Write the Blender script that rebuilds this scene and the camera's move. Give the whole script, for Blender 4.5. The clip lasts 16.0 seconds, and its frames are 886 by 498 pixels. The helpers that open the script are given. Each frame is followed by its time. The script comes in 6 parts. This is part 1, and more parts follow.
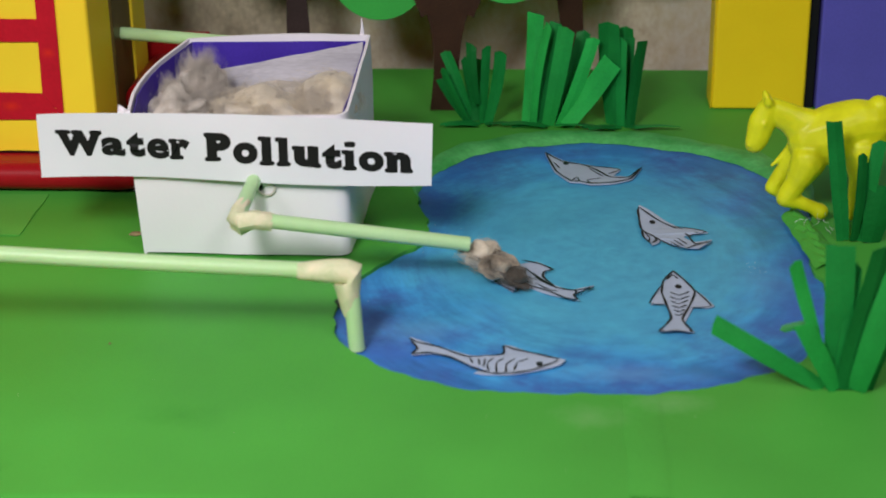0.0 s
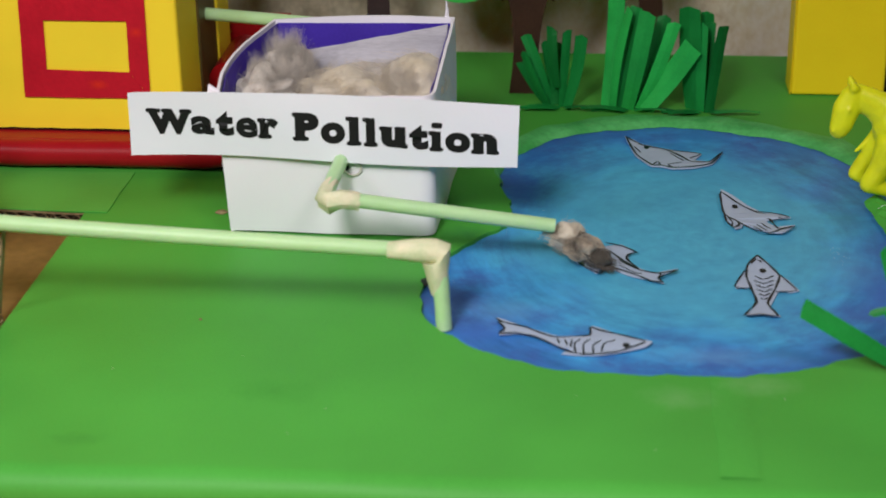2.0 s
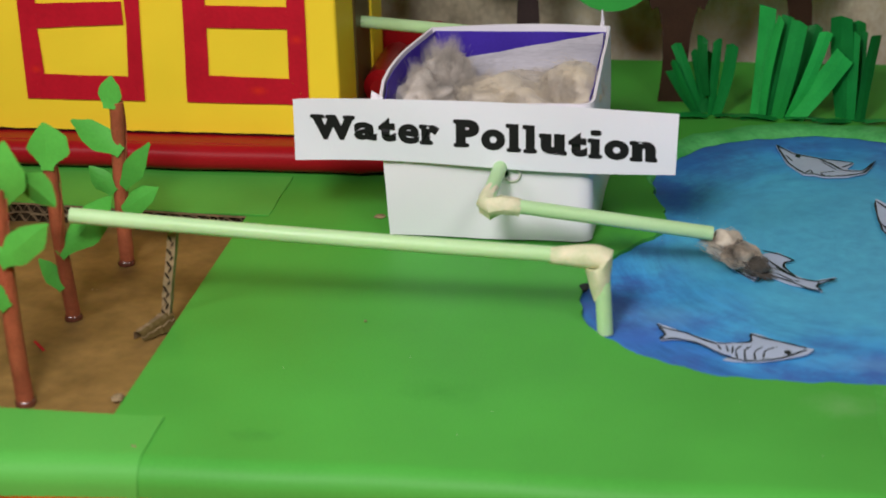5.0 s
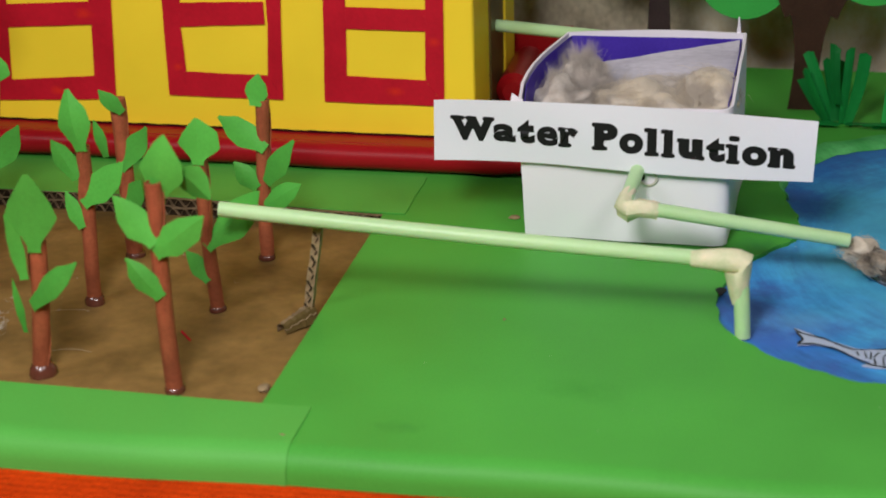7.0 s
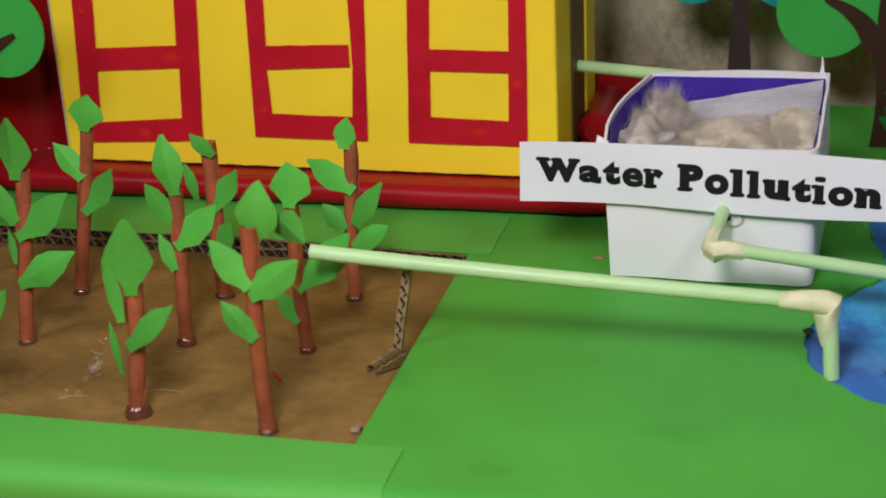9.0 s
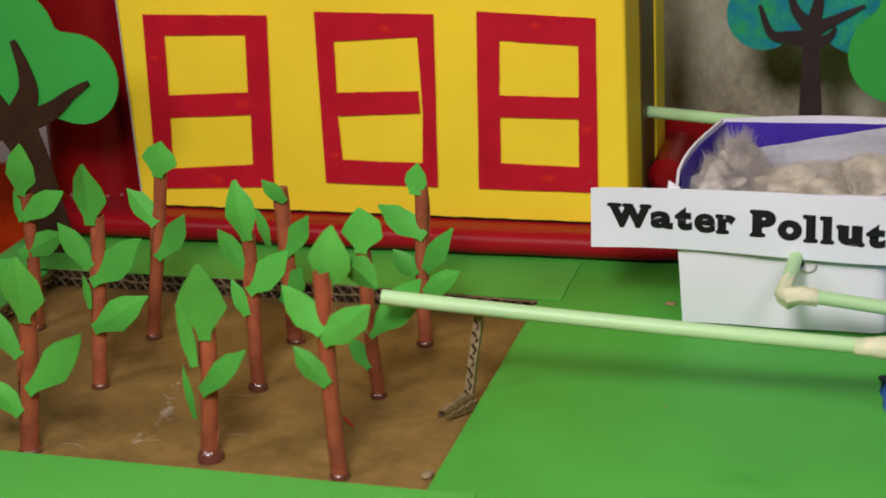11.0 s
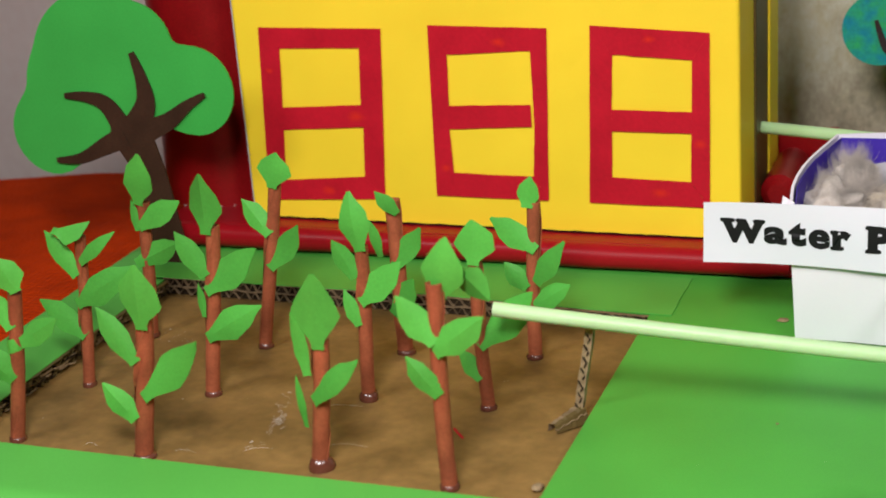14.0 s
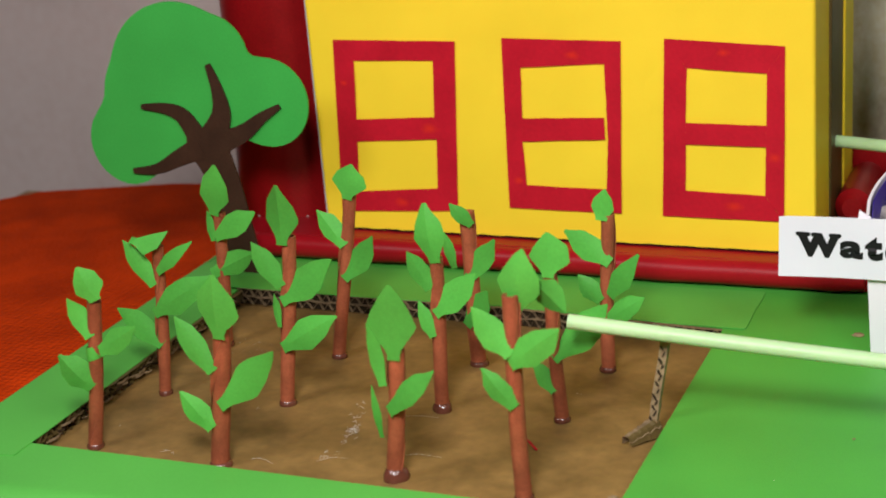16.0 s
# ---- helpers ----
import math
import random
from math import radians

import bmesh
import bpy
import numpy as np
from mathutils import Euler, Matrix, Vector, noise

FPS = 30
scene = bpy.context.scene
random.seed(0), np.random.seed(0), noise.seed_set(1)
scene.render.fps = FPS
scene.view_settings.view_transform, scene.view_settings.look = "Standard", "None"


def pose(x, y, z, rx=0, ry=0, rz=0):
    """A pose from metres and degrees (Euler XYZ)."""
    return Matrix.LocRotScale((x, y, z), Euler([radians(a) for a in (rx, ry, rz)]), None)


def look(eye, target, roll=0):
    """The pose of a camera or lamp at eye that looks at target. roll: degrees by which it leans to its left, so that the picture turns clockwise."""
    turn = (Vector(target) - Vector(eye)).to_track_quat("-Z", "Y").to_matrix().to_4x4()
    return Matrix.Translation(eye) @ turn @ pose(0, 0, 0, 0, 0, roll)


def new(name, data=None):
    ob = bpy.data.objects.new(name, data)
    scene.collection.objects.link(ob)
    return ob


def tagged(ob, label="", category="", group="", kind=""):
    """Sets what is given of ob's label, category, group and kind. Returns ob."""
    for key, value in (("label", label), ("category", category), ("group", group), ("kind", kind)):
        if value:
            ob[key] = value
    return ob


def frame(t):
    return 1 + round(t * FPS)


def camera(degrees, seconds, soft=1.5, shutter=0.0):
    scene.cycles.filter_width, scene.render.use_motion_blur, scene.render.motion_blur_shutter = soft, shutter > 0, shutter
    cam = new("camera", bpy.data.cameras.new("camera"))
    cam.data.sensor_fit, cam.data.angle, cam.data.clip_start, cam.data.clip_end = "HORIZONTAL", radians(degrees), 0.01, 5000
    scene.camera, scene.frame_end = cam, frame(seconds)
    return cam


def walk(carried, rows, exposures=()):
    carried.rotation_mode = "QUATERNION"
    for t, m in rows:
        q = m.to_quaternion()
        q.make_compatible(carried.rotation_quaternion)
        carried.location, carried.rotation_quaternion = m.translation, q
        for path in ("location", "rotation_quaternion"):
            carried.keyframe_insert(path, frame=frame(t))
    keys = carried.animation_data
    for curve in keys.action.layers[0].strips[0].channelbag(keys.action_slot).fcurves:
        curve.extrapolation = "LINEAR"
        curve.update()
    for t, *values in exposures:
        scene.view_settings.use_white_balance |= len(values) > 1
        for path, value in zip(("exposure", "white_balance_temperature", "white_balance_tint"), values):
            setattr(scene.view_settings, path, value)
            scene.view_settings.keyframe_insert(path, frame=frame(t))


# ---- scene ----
from mathutils import geometry

cam = camera(28.9, 16.0, soft=1.8)
PATH = [
    (0, (0.218, -0.639, 0.265), (0.117, 1.203, -0.508), -0.6),
    (0.5, (0.219, -0.638, 0.263), (0.127, 1.203, -0.512), -0.5),
    (1, (0.213, -0.64, 0.263), (0.109, 1.198, -0.519), -0.4),
    (1.5, (0.208, -0.643, 0.263), (0.079, 1.192, -0.523), -0.4),
    (2, (0.205, -0.645, 0.265), (0.046, 1.187, -0.522), -0.6),
    (2.5, (0.202, -0.647, 0.265), (0.024, 1.184, -0.519), -0.7),
    (3, (0.197, -0.649, 0.264), (-0.005, 1.181, -0.518), -0.7),
    (3.5, (0.194, -0.652, 0.265), (-0.032, 1.175, -0.517), -0.8),
    (5.8, (0.18, -0.662, 0.27), (-0.146, 1.153, -0.505), -1.4),
    (6, (0.178, -0.664, 0.269), (-0.161, 1.149, -0.503), -1.3),
    (6.5, (0.176, -0.667, 0.272), (-0.193, 1.14, -0.502), -1.6),
    (7, (0.171, -0.67, 0.271), (-0.219, 1.135, -0.498), -1.5),
    (7.5, (0.17, -0.672, 0.272), (-0.245, 1.127, -0.496), -1.6),
    (8, (0.168, -0.674, 0.274), (-0.265, 1.122, -0.493), -1.9),
    (8.5, (0.167, -0.675, 0.277), (-0.28, 1.122, -0.48), -2.1),
    (9, (0.163, -0.676, 0.278), (-0.301, 1.126, -0.457), -2.5),
    (11.5, (0.159, -0.677, 0.277), (-0.4, 1.121, -0.399), -3.3),
    (12, (0.158, -0.677, 0.275), (-0.425, 1.113, -0.401), -3.5),
    (12.5, (0.158, -0.677, 0.276), (-0.448, 1.106, -0.397), -3.6),
    (13, (0.157, -0.678, 0.276), (-0.467, 1.1, -0.392), -3.7),
    (13.5, (0.157, -0.679, 0.276), (-0.486, 1.096, -0.385), -3.8),
    (14, (0.157, -0.68, 0.277), (-0.495, 1.094, -0.379), -3.7),
    (14.5, (0.156, -0.683, 0.279), (-0.51, 1.087, -0.372), -3.7),
    (15, (0.153, -0.684, 0.278), (-0.529, 1.082, -0.368), -3.6),
    (15.5, (0.153, -0.684, 0.279), (-0.551, 1.074, -0.365), -3.9),
    (16, (0.153, -0.684, 0.278), (-0.567, 1.07, -0.36), -4.0),
]
EXPOSURES = [(0, -0.29), (6, -0.35), (9, -0.41), (12.5, -0.31), (13.1, -0.20), (13.6, 0.01), (14.6, 0.02), (16, 0.0)]
walk(cam, [(t, look(eye, target, roll)) for t, eye, target, roll in PATH], EXPOSURES)

cam.data.dof.use_dof = True
cam.data.dof.focus_distance = 0.73
cam.data.dof.aperture_fstop = 15.0

# ---- light ----
world = bpy.data.worlds.new("room_air")
scene.world = world
world.use_nodes = True
world.node_tree.nodes["Background"].inputs[0].default_value = (0.9, 0.95, 1.0, 1)
world.node_tree.nodes["Background"].inputs[1].default_value = 0.004


def lamp(name, eye, target, size, watts, colour):
    data = bpy.data.lights.new(name, "AREA")
    data.shape, data.size, data.energy, data.color = "DISK", size, watts, colour
    ob = new(name, data)
    ob.matrix_world = look(eye, target)
    return ob


lamp("studio_lamp_west", (-0.40, -0.56, 0.60), (-0.02, -0.08, 0), 0.20, 1.95, (1.0, 0.968, 0.96))
lamp("studio_lamp_middle", (0.03, -0.56, 0.45), (0.04, -0.08, 0), 0.14, 3.8, (1.0, 0.968, 0.96))
lamp("studio_lamp_east", (0.46, -0.56, 0.60), (0.05, -0.08, 0), 0.20, 1.8, (1.0, 0.968, 0.96))


# ---- materials ----
def material(name, colour, rough=0.6, vary=0.12, scale=40.0, fine=900.0, bump=0.15, metal=0.0, stretch=(1, 1, 1), second=None,
             sheen=0.0, through_light=0.0, spec=0.18, per_piece=0.0, fine_dist=0.0004):
    """A surface with blotches at one scale, grain and relief at a finer one."""
    m = bpy.data.materials.new(name)
    m.use_nodes = True
    n, l = m.node_tree.nodes, m.node_tree.links
    p = n["Principled BSDF"]
    p.inputs["Roughness"].default_value = rough
    p.inputs["Metallic"].default_value = metal
    p.inputs["Specular IOR Level"].default_value = spec
    tex = n.new("ShaderNodeTexCoord")
    mp = n.new("ShaderNodeMapping")
    mp.inputs["Scale"].default_value = stretch
    l.new(tex.outputs["Object"], mp.inputs[0])
    big, small = n.new("ShaderNodeTexNoise"), n.new("ShaderNodeTexNoise")
    big.inputs["Scale"].default_value, big.inputs["Detail"].default_value = scale, 5
    small.inputs["Scale"].default_value, small.inputs["Detail"].default_value = fine, 3
    for t in (big, small):
        l.new(mp.outputs[0], t.inputs["Vector"])
    dark = tuple(c * (1 - vary) for c in colour) if second is None else second
    light = tuple(min(1.0, c * (1 + vary)) for c in colour)
    ramp = n.new("ShaderNodeValToRGB")
    ramp.color_ramp.elements[0].position, ramp.color_ramp.elements[1].position = 0.32, 0.68
    ramp.color_ramp.elements[0].color, ramp.color_ramp.elements[1].color = (*dark, 1), (*light, 1)
    l.new(big.outputs[0], ramp.inputs[0])
    grain = n.new("ShaderNodeMix")
    grain.data_type, grain.blend_type = "RGBA", "OVERLAY"
    grain.inputs[0].default_value = min(1.0, vary * 1.5)
    l.new(ramp.outputs[0], grain.inputs[6])
    l.new(small.outputs[0], grain.inputs[7])
    out = grain.outputs[2]
    if per_piece:
        info, hsv, mr = n.new("ShaderNodeObjectInfo"), n.new("ShaderNodeHueSaturation"), n.new("ShaderNodeMapRange")
        mr.inputs[3].default_value, mr.inputs[4].default_value = 1 - per_piece, 1 + per_piece
        l.new(info.outputs["Random"], mr.inputs[0])
        l.new(mr.outputs[0], hsv.inputs["Value"])
        l.new(out, hsv.inputs["Color"])
        out = hsv.outputs[0]
    l.new(out, p.inputs["Base Color"])
    rr = n.new("ShaderNodeMapRange")
    rr.inputs[3].default_value, rr.inputs[4].default_value = max(0.02, rough - 0.1), min(1.0, rough + 0.1)
    l.new(big.outputs[0], rr.inputs[0])
    l.new(rr.outputs[0], p.inputs["Roughness"])
    if bump:
        add = n.new("ShaderNodeMath")
        l.new(big.outputs[0], add.inputs[0])
        l.new(small.outputs[0], add.inputs[1])
        b = n.new("ShaderNodeBump")
        b.inputs["Strength"].default_value, b.inputs["Distance"].default_value = bump, fine_dist
        l.new(add.outputs[0], b.inputs["Height"])
        l.new(b.outputs[0], p.inputs["Normal"])
    if sheen:
        p.inputs["Sheen Weight"].default_value = sheen
    if through_light:
        p.inputs["Subsurface Weight"].default_value = through_light
        p.inputs["Subsurface Radius"].default_value = (0.004, 0.004, 0.003)
        p.inputs["Subsurface Scale"].default_value = 0.5
    return m


M = {
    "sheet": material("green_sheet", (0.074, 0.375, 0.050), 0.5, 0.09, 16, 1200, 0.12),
    "strip": material("light_green_strip", (0.096, 0.42, 0.066), 0.5, 0.06, 14, 1200, 0.12),
    "shore": material("painted_shore", (0.11, 0.46, 0.145), 0.5, 0.2, 60, 500, 0.5, second=(0.05, 0.35, 0.08)),
    "card": material("brown_card", (0.225, 0.130, 0.040), 0.58, 0.20, 44, 220, 0.5, spec=0.35),
    "liner": material("card_edge", (0.30, 0.215, 0.12), 0.85, 0.25, 90, 900, 0.4),
    # a darker tone of card_edge for the north edge, shreds and foot
    "rim": material("dark_card_edge", (0.21, 0.145, 0.08), 0.85, 0.35, 140, 900, 0.5),
    # near-black brown that carries the shade inside the corrugated board
    "hollow_shade": material("card_hollow_shade", (0.035, 0.023, 0.012), 0.9, 0.2, 90, 900, 0.3),
    "stem": material("brown_paper", (0.32, 0.088, 0.040), 0.42, 0.2, 120, 900, 0.3, per_piece=0.12),
    "glue": material("dried_glue", (0.13, 0.040, 0.024), 0.16, 0.1, 300, 900, 0.1, spec=0.7),
    "clear": material("glue_thread", (0.66, 0.62, 0.56), 0.2, 0.05, 300, 900, 0.0, spec=0.7),
    # white that carries the pond's sparkle; the hoof's glue threads share it
    "fleck": material("sparkle_fleck", (0.85, 0.88, 0.92), 0.2, 0.05, 300, 900, 0.0, spec=0.7),
    "film": material("dark_glue", (0.030, 0.008, 0.006), 0.12, 0.05, 300, 900, 0.1, spec=0.9),
    "leaf": material("leaf_paper", (0.078, 0.37, 0.052), 0.5, 0.10, 60, 900, 0.2, per_piece=0.16, through_light=0.03),
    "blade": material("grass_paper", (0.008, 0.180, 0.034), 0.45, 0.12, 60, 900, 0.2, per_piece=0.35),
    "blade_l": material("light_grass_paper", (0.020, 0.34, 0.060), 0.45, 0.12, 60, 900, 0.2, per_piece=0.30),
    "crown": material("crown_paper", (0.046, 0.40, 0.066), 0.55, 0.08, 25, 900, 0.12),
    "crown_p": material("painted_crown", (0.03, 0.36, 0.12), 0.5, 0.2, 110, 500, 0.5, second=(0.01, 0.24, 0.40)),
    "trunk": material("trunk_paper", (0.042, 0.019, 0.010), 0.7, 0.2, 60, 900, 0.2),
    "trunk_d": material("dark_trunk_paper", (0.045, 0.028, 0.028), 0.7, 0.2, 60, 900, 0.2),
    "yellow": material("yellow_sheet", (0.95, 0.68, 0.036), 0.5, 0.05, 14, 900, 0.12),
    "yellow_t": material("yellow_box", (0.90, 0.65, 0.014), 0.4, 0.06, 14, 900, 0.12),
    # darker copy of the yellow sheet, with the side's shade in its colour
    "side": material("shaded_yellow_side", (0.55, 0.38, 0.03), 0.5, 0.12, 30, 900, 0.2, stretch=(3, 3, 0.4)),
    "tape_b": material("brown_strip", (0.11, 0.075, 0.025), 0.4, 0.15, 40, 900, 0.2),
    "red": material("red_paint", (0.51, 0.008, 0.024), 0.5, 0.10, 45, 500, 0.3),
    "redpaper": material("red_sheet", (0.33, 0.006, 0.012), 0.35, 0.12, 20, 900, 0.15),
    "maroon": material("maroon_sheet", (0.25, 0.005, 0.007), 0.32, 0.2, 25, 900, 0.15, spec=0.25),
    "purple": material("purple_box", (0.11, 0.10, 0.50), 0.5, 0.06, 20, 900, 0.12),
    "black": material("black_edge", (0.008, 0.008, 0.01), 0.5, 0.1, 40, 900, 0.1),
    "white": material("white_paper", (0.81, 0.81, 0.89), 0.55, 0.03, 18, 900, 0.15),
    "print": material("black_print", (0.012, 0.012, 0.013), 0.5, 0.1, 90, 900, 0.0),
    "carton": material("white_carton", (0.85, 0.81, 0.88), 0.45, 0.03, 16, 700, 0.12),
    "blue_in": material("blue_lining", (0.06, 0.03, 0.36), 0.4, 0.1, 40, 900, 0.1),
    # flap colour darkened to grey for the shade inside the carton
    "flap": material("shaded_grey_flap", (0.44, 0.42, 0.47), 0.6, 0.15, 50, 700, 0.3, stretch=(0.3, 2, 2)),
    "wool": material("raw_wool", (0.62, 0.53, 0.40), 0.9, 0.12, 70, 900, 0.15, sheen=0.3, second=(0.52, 0.46, 0.40), fine_dist=0.002),
    "wool_g": material("grey_wool", (0.55, 0.49, 0.44), 0.9, 0.15, 90, 900, 0.15, sheen=0.3, second=(0.38, 0.34, 0.31), fine_dist=0.002),
    "wool_m": material("brown_wool", (0.42, 0.34, 0.26), 0.85, 0.3, 120, 900, 0.2, sheen=0.3, second=(0.10, 0.08, 0.06)),
    "wool_d": material("dirty_wool", (0.06, 0.05, 0.04), 0.9, 0.3, 90, 900, 0.5, sheen=0.3, second=(0.02, 0.017, 0.014), fine_dist=0.002),
    "straw": material("green_straw", (0.50, 0.77, 0.39), 0.36, 0.05, 30, 900, 0.05, through_light=0.4, spec=0.30),
    "mask": material("masking_tape", (0.76, 0.70, 0.50), 0.6, 0.10, 160, 900, 0.4, second=(0.60, 0.66, 0.40), through_light=0.1),
    "fish": material("fish_paper", (0.42, 0.49, 0.64), 0.5, 0.05, 60, 900, 0.1),
    "ink": material("pen_ink", (0.012, 0.014, 0.02), 0.4, 0.1, 90, 900, 0.0),
    "horse": material("yellow_plastic", (0.75, 0.76, 0.012), 0.42, 0.10, 110, 420, 0.3, through_light=0.4, spec=0.32),
    "cloth": material("orange_cloth", (0.60, 0.047, 0.003), 0.9, 0.15, 30, 700, 0.6, second=(0.45, 0.033, 0.002), spec=0.05, fine_dist=0.001),
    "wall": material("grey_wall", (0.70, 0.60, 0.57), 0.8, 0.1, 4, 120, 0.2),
    # very dark, so that the added unseen walls bounce little light
    "room": material("dark_unseen_wall", (0.07, 0.067, 0.064), 0.8, 0.05, 3, 90, 0.1),
    "floor": material("grey_floor", (0.16, 0.15, 0.14), 0.6, 0.1, 3, 90, 0.1),
}


def pond_paint():
    """Blue poster paint, paler in the middle, with brush strokes round the shore."""
    m = bpy.data.materials.new("pond_paint")
    m.use_nodes = True
    n, l = m.node_tree.nodes, m.node_tree.links
    p = n["Principled BSDF"]
    p.inputs["Roughness"].default_value = 0.5
    p.inputs["Specular IOR Level"].default_value = 0.2
    tex, mp, length = n.new("ShaderNodeTexCoord"), n.new("ShaderNodeMapping"), n.new("ShaderNodeVectorMath")
    mp.inputs["Scale"].default_value = (10.6, 7.9, 0)
    mp.inputs["Location"].default_value = (-0.05, 0.02, 0)
    l.new(tex.outputs["Object"], mp.inputs[0])
    length.operation = "LENGTH"
    l.new(mp.outputs[0], length.inputs[0])
    noise_a, noise_b, noise_c = (n.new("ShaderNodeTexNoise") for _ in range(3))
    noise_a.inputs["Scale"].default_value, noise_a.inputs["Detail"].default_value = 18, 5
    noise_b.inputs["Scale"].default_value, noise_b.inputs["Detail"].default_value = 160, 4
    noise_c.inputs["Scale"].default_value, noise_c.inputs["Detail"].default_value = 45, 6
    stroke = n.new("ShaderNodeMapping")
    stroke.inputs["Scale"].default_value = (0.5, 1.5, 1)
    stroke.inputs["Rotation"].default_value = (0, 0, 0.35)
    l.new(tex.outputs["Object"], stroke.inputs[0])
    for t in (noise_a, noise_b):
        l.new(tex.outputs["Object"], t.inputs["Vector"])
    l.new(stroke.outputs[0], noise_c.inputs["Vector"])
    mix = n.new("ShaderNodeMath")
    mix.operation = "MULTIPLY_ADD"
    mix.inputs[1].default_value = 0.62
    l.new(noise_a.outputs[0], mix.inputs[0])
    l.new(length.outputs["Value"], mix.inputs[2])
    mix2 = n.new("ShaderNodeMath")
    mix2.operation = "MULTIPLY_ADD"
    mix2.inputs[1].default_value = 0.26
    l.new(noise_c.outputs[0], mix2.inputs[0])
    l.new(mix.outputs[0], mix2.inputs[2])
    rings = n.new("ShaderNodeTexWave")
    rings.wave_type, rings.rings_direction = "RINGS", "SPHERICAL"
    rings.inputs["Scale"].default_value, rings.inputs["Distortion"].default_value = 1.6, 7.0
    rings.inputs["Detail"].default_value, rings.inputs["Detail Scale"].default_value = 4.0, 1.4
    l.new(mp.outputs[0], rings.inputs["Vector"])
    mix3 = n.new("ShaderNodeMath")
    mix3.operation = "MULTIPLY_ADD"
    mix3.inputs[1].default_value = 0.03
    l.new(rings.outputs["Fac"], mix3.inputs[0])
    l.new(mix2.outputs[0], mix3.inputs[2])
    # strokes that run along the shore
    unit, grow, shift, along = n.new("ShaderNodeVectorMath"), n.new("ShaderNodeVectorMath"), n.new("ShaderNodeCombineXYZ"), n.new("ShaderNodeTexNoise")
    unit.operation, grow.operation = "NORMALIZE", "MULTIPLY_ADD"
    l.new(mp.outputs[0], unit.inputs[0])
    l.new(length.outputs["Value"], shift.inputs[2])
    grow.inputs[1].default_value = (1.6, 1.6, 1.6)
    out_ward = n.new("ShaderNodeVectorMath")
    out_ward.operation = "SCALE"
    out_ward.inputs["Scale"].default_value = 9.0
    l.new(shift.outputs[0], out_ward.inputs[0])
    l.new(unit.outputs[0], grow.inputs[0])
    l.new(out_ward.outputs[0], grow.inputs[2])
    along.inputs["Scale"].default_value, along.inputs["Detail"].default_value, along.inputs["Roughness"].default_value = 1.5, 7, 0.65
    l.new(grow.outputs[0], along.inputs["Vector"])
    mix4 = n.new("ShaderNodeMath")
    mix4.operation = "MULTIPLY_ADD"
    mix4.inputs[1].default_value = 0.42
    l.new(along.outputs[0], mix4.inputs[0])
    l.new(mix3.outputs[0], mix4.inputs[2])
    mix3 = n.new("ShaderNodeMath")
    mix3.operation = "SUBTRACT"
    mix3.inputs[1].default_value = 0.21
    l.new(mix4.outputs[0], mix3.inputs[0])
    ramp = n.new("ShaderNodeValToRGB")
    e = ramp.color_ramp.elements
    e[0].color, e[1].color = (0.088, 0.42, 0.65, 1), (0.054, 0.31, 0.67, 1)
    scale = n.new("ShaderNodeMath")
    scale.operation = "MULTIPLY"
    scale.inputs[1].default_value = 0.67
    l.new(mix3.outputs[0], scale.inputs[0])
    e[0].position, e[1].position = 0.56, 0.86
    x = e.new(0.99)
    x.color = (0.042, 0.19, 0.54, 1)
    x = e.new(0.72)
    x.color = (0.076, 0.39, 0.65, 1)
    l.new(scale.outputs[0], ramp.inputs[0])
    ov = n.new("ShaderNodeMix")
    ov.data_type, ov.blend_type = "RGBA", "OVERLAY"
    ov.inputs[0].default_value = 0.22
    l.new(ramp.outputs[0], ov.inputs[6])
    l.new(noise_b.outputs[0], ov.inputs[7])
    streak, ov2 = n.new("ShaderNodeMapRange"), n.new("ShaderNodeMix")
    streak.inputs[1].default_value, streak.inputs[2].default_value = 0.36, 0.64
    l.new(along.outputs[0], streak.inputs[0])
    ov2.data_type, ov2.blend_type = "RGBA", "OVERLAY"
    rim = n.new("ShaderNodeMapRange")
    rim.inputs[1].default_value, rim.inputs[2].default_value, rim.inputs[3].default_value, rim.inputs[4].default_value = 0.45, 0.95, 0.085, 0.38
    l.new(length.outputs["Value"], rim.inputs[0])
    l.new(rim.outputs[0], ov2.inputs[0])
    l.new(ov.outputs[2], ov2.inputs[6])
    l.new(streak.outputs[0], ov2.inputs[7])
    # violet dabs among the blue, thicker near the shore
    dab, dab_in, near, both, violet = n.new("ShaderNodeTexNoise"), n.new("ShaderNodeMapRange"), n.new("ShaderNodeMapRange"), n.new("ShaderNodeMath"), n.new("ShaderNodeMix")
    dab.inputs["Scale"].default_value, dab.inputs["Detail"].default_value, dab.inputs["Roughness"].default_value = 34, 7, 0.68
    l.new(tex.outputs["Object"], dab.inputs["Vector"])
    dab_in.inputs[1].default_value, dab_in.inputs[2].default_value = 0.46, 0.62
    l.new(dab.outputs[0], dab_in.inputs[0])
    near.inputs[1].default_value, near.inputs[2].default_value, near.inputs[3].default_value, near.inputs[4].default_value = 0.55, 0.95, 0.0, 0.9
    l.new(length.outputs["Value"], near.inputs[0])
    both.operation = "MULTIPLY"
    l.new(dab_in.outputs[0], both.inputs[0])
    l.new(near.outputs[0], both.inputs[1])
    violet.data_type = "RGBA"
    violet.inputs[7].default_value = (0.050, 0.115, 0.42, 1)
    l.new(both.outputs[0], violet.inputs[0])
    l.new(ov2.outputs[2], violet.inputs[6])
    l.new(violet.outputs[2], p.inputs["Base Color"])
    b = n.new("ShaderNodeBump")
